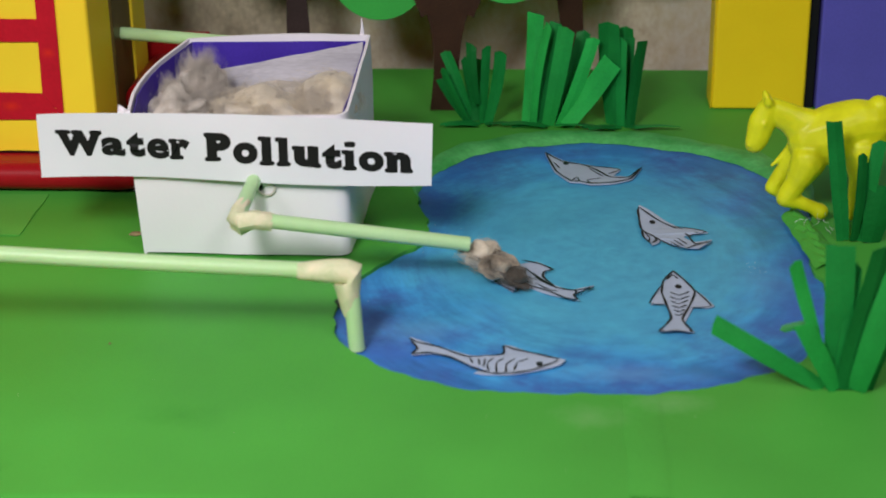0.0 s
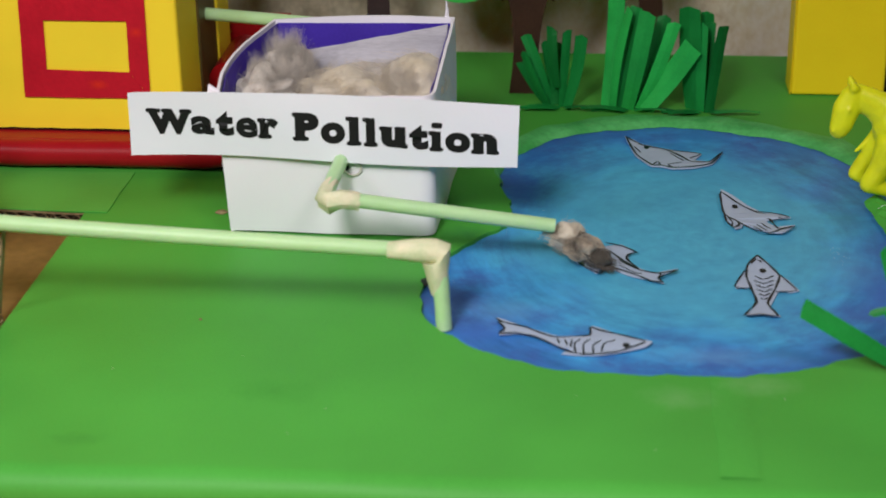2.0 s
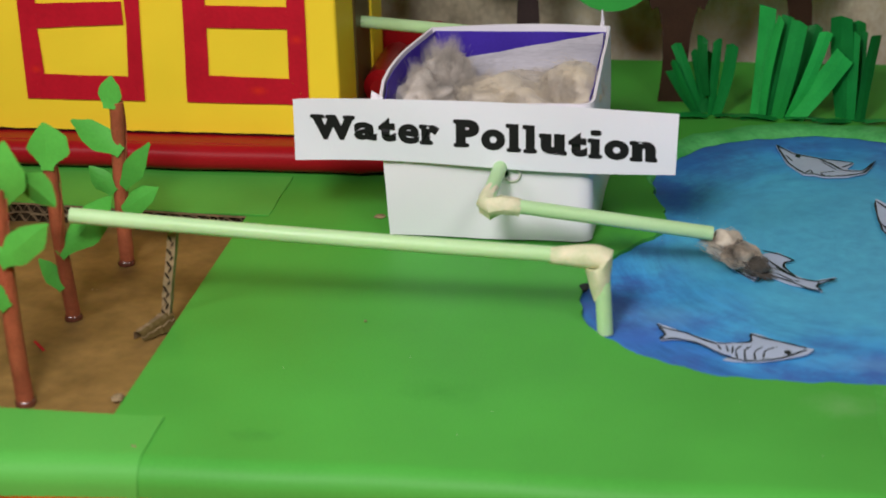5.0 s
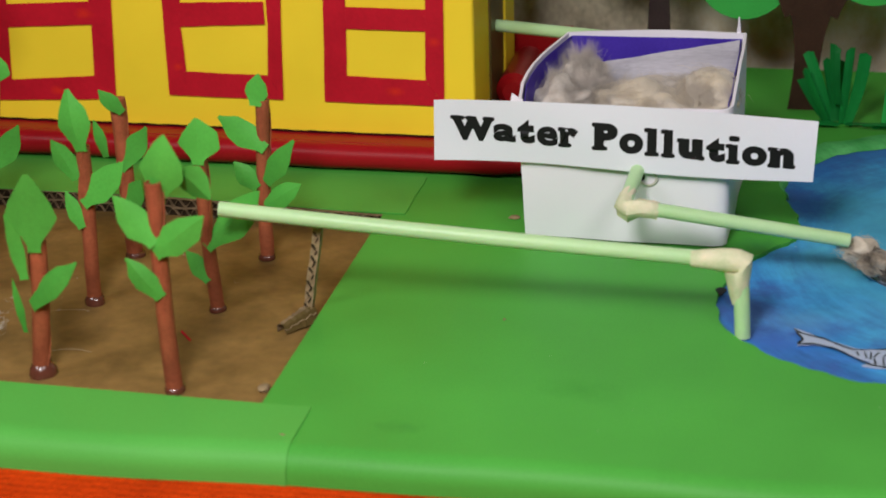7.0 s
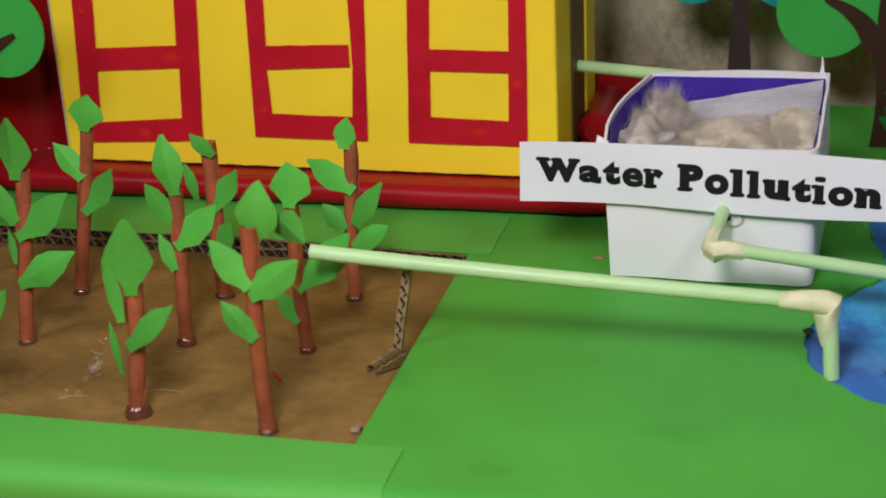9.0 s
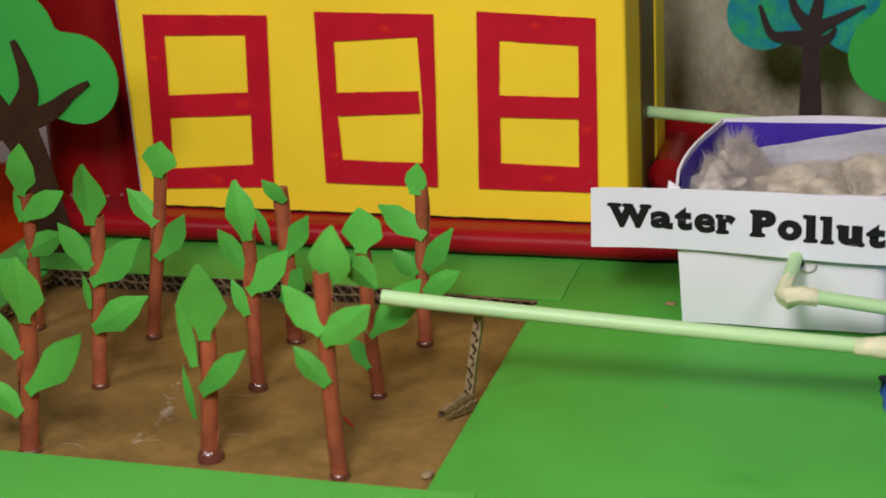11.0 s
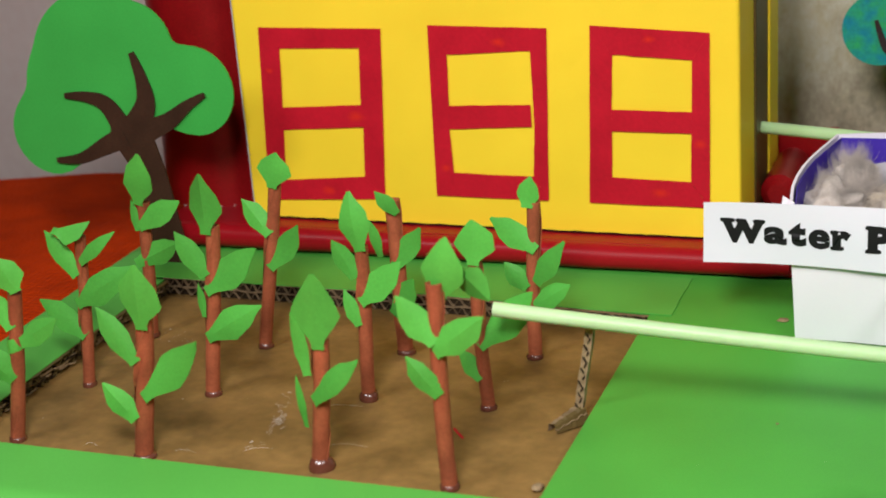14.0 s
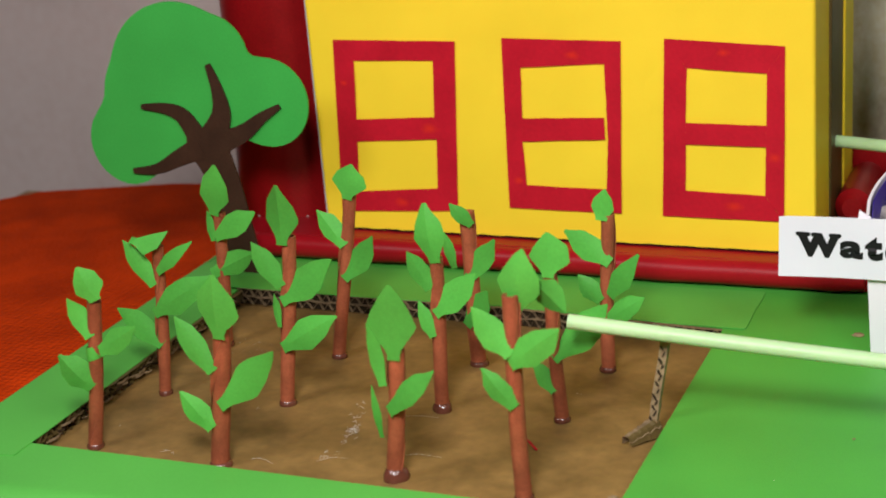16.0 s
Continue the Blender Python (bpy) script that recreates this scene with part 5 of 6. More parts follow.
# ---- plants in the field ----
def ease(points, t):
    """The value at t of a course of straight stretches."""
    for (t0, v0), (t1, v1) in zip(points, points[1:]):
        if t <= t1:
            return v0 + (v1 - v0) * (t - t0) / (t1 - t0)
    return points[-1][1]


def leaf_mesh(bm, a, b, width, rnd, away, flat=False):
    """A leaf cut from paper with scissors, folded along its middle, from its glued tab at a to its tip b."""
    a, b = Vector(a), Vector(b)
    d = (b - a)
    L = d.length
    d.normalize()
    face = Vector((0.1, -0.25, 1)) if flat else Vector((rnd.uniform(-0.12, 0.12), -1, rnd.uniform(0.05, 0.40))) - Vector((away * 0.22, 0, 0))
    face = (face - d * face.dot(d)).normalized()
    side = d.cross(face)
    fold, bend, twist = (0.95 if flat else rnd.uniform(0.10, 0.34)), rnd.uniform(-0.06, 0.09), rnd.uniform(-0.25, 0.25)
    tab = min(0.30, 2.4 * 0.001 / width)
    edges = []
    for _ in range(2):
        one, two = rnd.uniform(0.32, 0.46), rnd.uniform(0.62, 0.74)
        edges.append(((0.0, tab), (0.06, tab * 0.98), (0.12, tab * 1.10), (one, rnd.uniform(0.54, 0.62)), (two, rnd.uniform(0.42, 0.54)), (0.90, rnd.uniform(0.14, 0.21)), (1.0, rnd.choice((0.02, 0.03, 0.07)))))
    rows = []
    for k in range(15):
        t = k / 14
        c = a + d * (L * t) + face * (bend * L * math.sin(math.pi * t))
        turn = side * math.cos(twist * t) + face * math.sin(twist * t)
        deep = fold * min(1.0, t * 4)
        row = []
        for q in (-1, -0.5, 0, 0.5, 1):
            w = ease(edges[0 if q < 0 else 1], t) * width
            row.append(c + turn * (q * w) - face * (abs(q) ** 1.25 * deep * w))
        rows.append(row)
    grid_sheet(bm, rows)
    return thicken(bm, 0.00028)


def plant(x, y, lean, high, r, leaves, blob=0.5, behind=0, flat=-1, wrap=0):
    """A plant of rolled paper; lengths in millimetres, leaves as (foot x, foot z, run x, run z, width)."""
    rnd = random.Random(int(x * 1e4) * 31 + int(y * 1e4))
    p = thing("paper_plant", (x, y, -0.0062), "plant with a rolled brown paper stem and bright green paper leaves", "plant", "plants in the field")
    mm = 0.001
    bm = bmesh.new()
    pts, rad = [], []
    for k in range(9):
        t = k / 8
        pts.append((lean * mm * t + 0.0004 * math.sin(t * 5 + x * 90), 0.002 * t * math.sin(x * 300), high * mm * t))
        rad.append(r * mm * (1.0 - 0.06 * t) * (1 + rnd.uniform(-0.02, 0.02)))
    tube(bm, pts, rad, 16, cap=False)
    top = Vector(pts[-1])
    rim = [[top + Vector((math.cos(2 * math.pi * k / 16) * rad[-1] * g, math.sin(2 * math.pi * k / 16) * rad[-1] * g, dz)) for k in range(17)] for g, dz in ((1.0, 0.0), (0.74, 0.0002), (0.70, -0.008), (0.02, -0.008))]
    grid_sheet(bm, rim)
    part("stem", bm, M["stem"], p, smooth=True)
    # the loose edge of the roll winds up the stem
    bm = bmesh.new()
    rows = []
    turn = rnd.uniform(0, 6)
    for k in range(30):
        t = k / 29
        c = Vector(pts[0]).lerp(Vector(pts[-1]), t)
        a0 = turn + t * 4.6
        rr = r * mm
        rows.append([c + Vector((math.cos(a0 + da) * rr * g, math.sin(a0 + da) * rr * g, dz)) for da, g, dz in ((-0.02, 0.99, 0), (0.05, 1.11, 0), (0.7, 0.99, 0))])
    part("paper_edge", grid_sheet(bm, rows), M["stem"], p, smooth=True)
    bm = bmesh.new()
    n = 18
    rings = []
    for g, z in ((1.46, 0.0), (1.52, 0.0010), (1.46, 0.0022), (1.28, 0.0033), (1.05, 0.0040), (0.8, 0.0040)):
        rings.append([bm.verts.new((math.cos(2 * math.pi * i / n) * r * mm * (1 + (g - 1) * blob * (0.75 + 0.35 * math.sin(i * 1.1 + x * 700))), math.sin(2 * math.pi * i / n) * r * mm * (1 + (g - 1) * blob), z * blob + 0.0002)) for i in range(n)])
    for r0, r1 in zip(rings, rings[1:]):
        for i in range(n):
            bm.faces.new((r0[i], r0[(i + 1) % n], r1[(i + 1) % n], r1[i]))
    part("glue_blob", bm, M["glue"], p, "shiny dried glue round the foot", smooth=True)
    if wrap:
        # a leaf's tab wound once round the stem
        c = Vector(pts[0]).lerp(Vector(pts[-1]), wrap / high)
        rows = [[c + Vector((math.cos(u) * r * mm * g, math.sin(u) * r * mm * g, z + 0.0008 * math.cos(u))) for g, z in ((1.05, -0.0028), (1.10, -0.0014), (1.10, 0.0014), (1.05, 0.0028))] for u in (2 * math.pi * q / 20 for q in range(21))]
        part("tab", grid_sheet(bmesh.new(), rows), M["leaf"], p, smooth=True)
    for n_leaf, (fx, fz, dx, dz, w) in enumerate(leaves):
        dy = rnd.uniform(-0.003, 0.002)
        t = fz / high
        a = Vector((fx * mm, r * mm * (0.9 if n_leaf < behind else -1.12) + pts[min(8, int(t * 8))][1], fz * mm))
        part("leaf", leaf_mesh(bmesh.new(), a, a + Vector((dx * mm, dy, dz * mm)), w * mm, rnd, 0 if abs(dx) < 5 and dz > 12 else 1 if dx > 0 else -1, n_leaf == flat), M["leaf"], p, smooth=True, crease=22)


plant(-0.218, -0.158, 9.7, 63.5, 2.94, [(12.2, 64.8, -5.3, 13.8, 10.0), (7.3, 49.3, -9.0, 14.9, 7.8), (10.5, 43.7, 18.8, 12.4, 8.9), (4.8, 27.7, -11.9, 13.7, 11.1)], wrap=42)
plant(-0.217, -0.104, 6.3, 67.8, 2.56, [(-5.0, 70.5, 17.5, 4.5, 11.0), (3.6, 50.9, -12.6, 19.2, 7.2), (5.8, 56.8, 17.9, 14.4, 6.0), (1.6, 38.2, 28.2, 17.8, 11.0), (3.4, 24.1, -19.7, 15.1, 9.6)], flat=0)
plant(-0.217, -0.048, 4.4, 63.9, 2.87, [(3.2, 63.6, 4.3, 23.9, 13.2), (1.5, 51.6, -2.2, 14.0, 3.8), (2.5, 53.4, 21.0, 12.7, 9.4), (-1.6, 35.9, 22.7, 11.8, 10.2)])
plant(-0.16, -0.161, 6.1, 57.3, 3.69, [(7.0, 53.8, 0.6, 26.2, 14.2), (3.0, 40.5, -14.9, 21.0, 8.7), (4.4, 26.5, 26.0, 25.5, 12.3), (0.3, 17.3, -12.1, 14.3, 8.7)])
plant(-0.16, -0.102, 7.2, 73.3, 3.05, [(5.7, 70.7, 0.5, 25.7, 13.9), (3.5, 52.9, -10.3, 19.3, 8.1), (3.1, 46.3, 24.5, 20.3, 12.8), (1.7, 26.4, 26.2, 16.7, 11.2), (1.3, 35.5, -0.2, 15.2, 3.1)])
plant(-0.16, -0.05, 11.4, 77.8, 2.88, [(10.9, 73.9, 2.7, 15.3, 14.8), (8.0, 53.1, -12.1, 15.3, 8.6), (6.8, 37.9, 14.9, 20.1, 9.5)])
plant(-0.089, -0.156, 5.2, 53.8, 3.27, [(5.3, 50.3, 0.6, 29.6, 16.4), (0.1, 39.7, -3.8, 24.8, 5.2), (-2.4, 18.6, -1.6, 21.7, 2.8), (1.3, 29.4, 20.0, 18.9, 8.6)], blob=1.2)
plant(-0.094, -0.094, 1.5, 65.9, 2.89, [(2.5, 64.7, -3.3, 24.4, 11.3), (-0.6, 53.4, -7.5, 16.5, 6.8), (0.8, 43.1, 18.3, 18.3, 10.9), (-0.5, 33.3, -5.6, 14.8, 5.6)], blob=0.9)
plant(-0.096, -0.045, -2.4, 68.7, 3.43, [(1.6, 64.0, -8.5, 10.1, 6.0), (-1.9, 39.5, 12.7, 18.6, 8.8), (-7.3, 44.6, -2.9, 16.8, 4.4), (-3.5, 18.9, 11.0, 17.3, 10.0)])
plant(-0.037, -0.161, -2.2, 77.8, 3.12, [(-1.4, 69.6, 4.8, 25.3, 14.8), (5.6, 82.6, 11.6, -11.2, 10.3), (-1.3, 56.8, -13.8, 16.9, 9.5), (-1.6, 53.2, 19.5, 16.2, 10.1), (-0.6, 37.3, -11.4, 14.4, 7.4)], behind=2)
plant(-0.044, -0.093, -2.2, 63.8, 2.82, [(-1.6, 61.6, 0.6, 18.0, 14.3), (-1.1, 27.7, 22.4, 24.3, 12.0), (-1.2, 13.9, -9.0, 11.5, 6.7)])
plant(-0.04, -0.04, 1.6, 69.0, 3.00, [(0.0, 67.2, 1.5, 13.1, 8.1), (3.2, 49.2, -17.9, 14.1, 9.4), (2.5, 34.6, 13.6, 19.9, 9.1), (1.6, 24.4, 16.4, 11.6, 8.6), (-1.3, 32.2, -9.8, 10.6, 7.2)])

# ---- tufts of paper grass ----
def grass_clump(x, y, blades, label="tuft of dark green paper grass strips beside the pond", band=0.0, light=()):
    """Strips as (foot x, foot z, tip x, tip z, width), in millimetres; band is the height of the uncut roll at the foot."""
    rnd = random.Random(int(x * 1e4))
    g = thing("grass_tuft", (x, y, 0.0004), label, "grass tuft", "grass tufts round the pond")
    mm = 0.001
    for i, (ax, az, bx, bz, w) in enumerate(blades):
        deep = (0.003, -0.001, 0.002, -0.004, 0.004, -0.002, -0.005, 0.005)[i % 8] * (1 if band else 0.4)
        a, b = Vector((ax * mm, deep * 0.6, max(0.0, az * mm))), Vector((bx * mm, deep * 1.6 + rnd.uniform(-0.003, 0.003), bz * mm))
        if az < 6:
            a.z = 0.0
        d = (b - a).normalized()
        face = Vector((rnd.uniform(-0.8, 0.8), -1, rnd.uniform(-0.1, 0.4))) if band else Vector((rnd.uniform(-0.4, 0.4), -1, rnd.uniform(0.2, 0.5)))
        face = (face - d * face.dot(d)).normalized()
        side = d.cross(face)
        rows = []
        bend = rnd.uniform(-0.05, 0.06) * (b - a).length
        turn = rnd.uniform(-0.5, 0.5)
        for k in range(9):
            t = k / 8
            c = a.lerp(b, t) + face * bend * math.sin(math.pi * t)
            ww = w * mm * ((0.92 + 0.28 * min(1, t * 2.0)) if band else (0.74 + 0.26 * min(1, t * 2.2)))
            across = side * math.cos(turn * t) + face * math.sin(turn * t)
            rows.append([c + across * (q * ww * 0.5) - face * (abs(q) * ww * 0.05) for q in (-1, 0, 1)])
        rows[-1][0] += d * rnd.uniform(-0.0025, 0.001)
        rows[-1][2] += d * rnd.uniform(-0.0025, 0.001)
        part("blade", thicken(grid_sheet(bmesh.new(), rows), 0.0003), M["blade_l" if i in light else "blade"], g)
    # cut ends that lie flat on the ground, glued down beside the tuft
    for k in range(5 if band else 0):
        way = 1 if k % 2 else -1
        a = Vector((way * rnd.uniform(0.001, 0.006), -0.003 - 0.0012 * k, 0.0006 + 0.0003 * k))
        d = Vector((way, rnd.uniform(-0.30, 0.05), 0.02)).normalized()
        u = d.cross(Vector((0, 0, 1)))
        l, w, h = rnd.uniform(0.012, 0.022), rnd.uniform(0.0012, 0.0022), rnd.uniform(0.0003, 0.0014)
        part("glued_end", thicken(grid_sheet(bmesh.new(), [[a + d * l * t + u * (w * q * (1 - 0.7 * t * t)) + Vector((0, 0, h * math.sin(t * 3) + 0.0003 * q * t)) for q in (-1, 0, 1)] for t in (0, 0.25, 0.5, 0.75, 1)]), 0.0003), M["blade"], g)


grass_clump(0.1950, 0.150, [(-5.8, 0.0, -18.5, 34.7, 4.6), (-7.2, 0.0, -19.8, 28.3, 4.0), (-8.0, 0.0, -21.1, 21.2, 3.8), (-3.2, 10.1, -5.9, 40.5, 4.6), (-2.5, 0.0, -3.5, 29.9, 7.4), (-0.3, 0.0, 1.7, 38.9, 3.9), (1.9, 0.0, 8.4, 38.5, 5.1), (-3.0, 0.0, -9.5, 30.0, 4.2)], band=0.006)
grass_clump(0.2280, 0.148, [(-12.0, 0.0, -8.5, 53.0, 6.8), (-9.3, 0.0, -2.3, 49.5, 4.4), (-7.4, 0.0, 1.2, 48.7, 5.0), (-2.0, 0.0, 6.2, 49.9, 6.8), (2.1, 0.0, 15.1, 44.3, 5.7), (4.0, 0.0, 19.1, 44.3, 5.4), (6.0, 0.0, 27.5, 33.4, 8.4), (-5.0, 0.0, 2.0, 40.0, 6.0)], "tuft of bright green paper grass strips beside the pond", band=0.008, light=(0, 1, 3, 5, 6, 7))
grass_clump(0.2622, 0.146, [(-4.2, 0.0, -8.9, 50.4, 10.8), (-1.5, 0.0, -2.0, 43.7, 4.4), (-0.1, 0.0, 1.5, 42.4, 4.8), (2.6, 0.0, 7.2, 43.8, 5.1), (0.5, 0.0, 0.0, 47.0, 7.0)], band=0.008)
grass_clump(0.3198, -0.125, [(-3.8, 4.7, -41.6, 23.4, 6.4), (-7.1, 16.7, -16.9, 46.9, 4.5), (-8.6, 24.5, -19.7, 20.6, 2.6), (0.1, 1.9, -12.7, 24.8, 6.4), (0.2, 0.2, -1.9, 51.0, 9.4), (2.5, 0.2, 11.5, 52.1, 9.2), (6.5, 2.5, 17.0, 51.1, 8.6), (5.7, 2.0, 15.6, 19.1, 6.8), (9.0, 1.0, 13.0, 43.0, 4.6), (10.5, 1.0, 21.5, 40.0, 5.0), (-0.5, 1.0, 4.0, 44.0, 4.4), (7.5, 0.5, 19.0, 30.0, 5.2)], light=(0, 1, 3, 6, 8))
grass_clump(0.3485, 0.004, [(-5.3, -0.3, -12.3, 49.2, 6.8), (-1.3, -0.2, -0.7, 38.1, 4.1), (0.8, 1.0, 5.5, 42.8, 5.4), (5.5, -1.4, 8.9, 24.0, 11.3)])

# ---- cut-out trees ----
def cut_tree(x, y, label, circles, centre, trunk, branches, crown_mat, trunk_mat, top=0.0):
    """A tree cut from coloured card; the crown is a hull of circles (x, z, r), the trunk rows of (x0, x1, z)."""
    t = thing("card_tree", (x, y, top), label, "tree", "card trees")
    P = lambda dy: (lambda u, v, d: (u - x, d + dy, v))
    part("crown", plate(bmesh.new(), lobes(circles, centre), 0.0012, P(0.0)), M[crown_mat], t)
    bm = bmesh.new()
    left, right = [(a, z) for a, b, z in trunk], [(b, z) for a, b, z in trunk]
    plate(bm, smooth_open(left) + smooth_open(right)[::-1], 0.0010, P(-0.0014))
    for k, (pts, w) in enumerate(branches):
        c = [Vector((p[0], p[1])) for p in smooth_open(pts)]
        l, r = [], []
        for i, p in enumerate(c):
            d = (c[min(i + 1, len(c) - 1)] - c[max(i - 1, 0)]).normalized()
            ww = w * (1.3 - 1.05 * i / (len(c) - 1)) * 0.5
            l.append((p.x - d.y * ww, p.y + d.x * ww))
            r.append((p.x + d.y * ww, p.y - d.x * ww))
        plate(bm, l + r[::-1], 0.0009, P(-0.0015 - 0.00006 * k))
    part("trunk", bm, M[trunk_mat], t)
    return t


def smooth_open(points, steps=5):
    pts = [Vector((p[0], p[1], 0)) for p in points]
    out = []
    for i in range(len(pts) - 1):
        p0, p1, p2, p3 = pts[max(i - 1, 0)], pts[i], pts[i + 1], pts[min(i + 2, len(pts) - 1)]
        for s in range(steps):
            t = s / steps
            q = 0.5 * (2 * p1 + (p2 - p0) * t + (2 * p0 - 5 * p1 + 4 * p2 - p3) * t * t + (3 * p1 - p0 - 3 * p2 + p3) * t ** 3)
            out.append((q.x, q.y))
    out.append((pts[-1].x, pts[-1].y))
    return out


cut_tree(-0.245, 0.027, "flat green card tree with brown branches beside the building",
         ((-0.271, 0.098, 0.0375), (-0.303, 0.065, 0.0225), (-0.2875, 0.089, 0.0262), (-0.2245, 0.0870, 0.0222), (-0.254, 0.108, 0.022)), (-0.262, 0.088),
         ((-0.2560, -0.2335, 0.0), (-0.2560, -0.2375, 0.02), (-0.2600, -0.2420, 0.045), (-0.2690, -0.2465, 0.0620), (-0.2690, -0.2490, 0.0720)),
         ((((-0.262, 0.066), (-0.270, 0.079), (-0.280, 0.083), (-0.293, 0.0835)), 0.009), (((-0.256, 0.068), (-0.249, 0.080), (-0.2495, 0.092), (-0.2535, 0.1055)), 0.011),
          (((-0.252, 0.066), (-0.238, 0.072), (-0.227, 0.080), (-0.217, 0.0858)), 0.009), (((-0.262, 0.064), (-0.275, 0.058), (-0.288, 0.052), (-0.302, 0.0505)), 0.009)), "crown", "trunk", 0.001)
cut_tree(0.176, 0.171, "flat green card tree with a thick brown trunk",
         ((0.144, 0.0690, 0.0240), (0.206, 0.0760, 0.0225), (0.175, 0.100, 0.040)), (0.175, 0.088),
         ((0.1680, 0.1835, 0.0), (0.1700, 0.1825, 0.021), (0.1690, 0.1845, 0.040), (0.1650, 0.1890, 0.056), (0.1640, 0.1900, 0.062)),
         ((((0.170, 0.050), (0.163, 0.062), (0.154, 0.070), (0.144, 0.0750)), 0.010), (((0.176, 0.058), (0.175, 0.075), (0.177, 0.092), (0.175, 0.105)), 0.011),
          (((0.184, 0.050), (0.192, 0.064), (0.201, 0.072), (0.211, 0.077)), 0.010)), "crown", "trunk")
cut_tree(0.238, 0.204, "flat card tree with a dark brown trunk",
         ((0.238, 0.104, 0.036), (0.212, 0.088, 0.020), (0.264, 0.088, 0.020)), (0.238, 0.098),
         ((0.2310, 0.2450, 0.0), (0.2322, 0.2438, 0.03), (0.2300, 0.2430, 0.05), (0.2300, 0.2440, 0.075)),
         ((((0.236, 0.06), (0.228, 0.075), (0.218, 0.088)), 0.007), (((0.239, 0.06), (0.248, 0.076), (0.258, 0.088)), 0.007)), "crown", "trunk")
cut_tree(0.101, 0.190, "flat card tree with a painted blue-green crown and dark trunk",
         ((0.0770, 0.0850, 0.0185), (0.1240, 0.0850, 0.0200), (0.100, 0.106, 0.030)), (0.101, 0.096),
         ((0.0950, 0.1080, 0.0), (0.0955, 0.1075, 0.03), (0.0965, 0.1060, 0.055), (0.0975, 0.1055, 0.072), (0.0970, 0.1060, 0.085)),
         ((((0.100, 0.073), (0.090, 0.0735), (0.081, 0.0755), (0.0755, 0.0900)), 0.007), (((0.101, 0.078), (0.093, 0.088), (0.090, 0.1000)), 0.006),
          (((0.102, 0.080), (0.105, 0.095), (0.106, 0.108)), 0.006), (((0.103, 0.078), (0.113, 0.083), (0.127, 0.0900)), 0.006), (((0.102, 0.070), (0.110, 0.074), (0.113, 0.0790)), 0.005)), "crown_p", "trunk_d")


# ---- boxes and toy beyond the pond ----
def towers():
    t = thing("yellow_tower", (0.329, 0.195, 0.0), "tall yellow paper-covered box behind the pond", "box building")
    part("body", box(bmesh.new(), -0.0225, 0.0225, -0.0215, 0.000, 0.0003, 0.24, 0.0014, 3), M["yellow_t"], t, smooth=False)
    part("black_edge", box(bmesh.new(), 0.0226, 0.0272, -0.0185, 0.03, 0.0003, 0.24, 0.0005), M["black"], t, "black edge strip")
    part("side_fold", box(bmesh.new(), -0.0231, -0.0226, -0.0205, -0.001, 0.0003, 0.24, 0.0002), M["yellow_t"], t, "folded paper edge")
    q = thing("purple_tower", (0.385, 0.195, 0.0), "tall violet-blue paper-covered box behind the pond", "box building")
    part("body", box(bmesh.new(), -0.0282, 0.034, -0.0230, 0.03, 0.0003, 0.24, 0.0014, 3), M["purple"], q)
    part("side_sheet", box(bmesh.new(), 0.0225, 0.0345, -0.0236, 0.03, 0.0003, 0.24, 0.0004), M["purple"], q, "overlapping violet paper sheet")


towers()


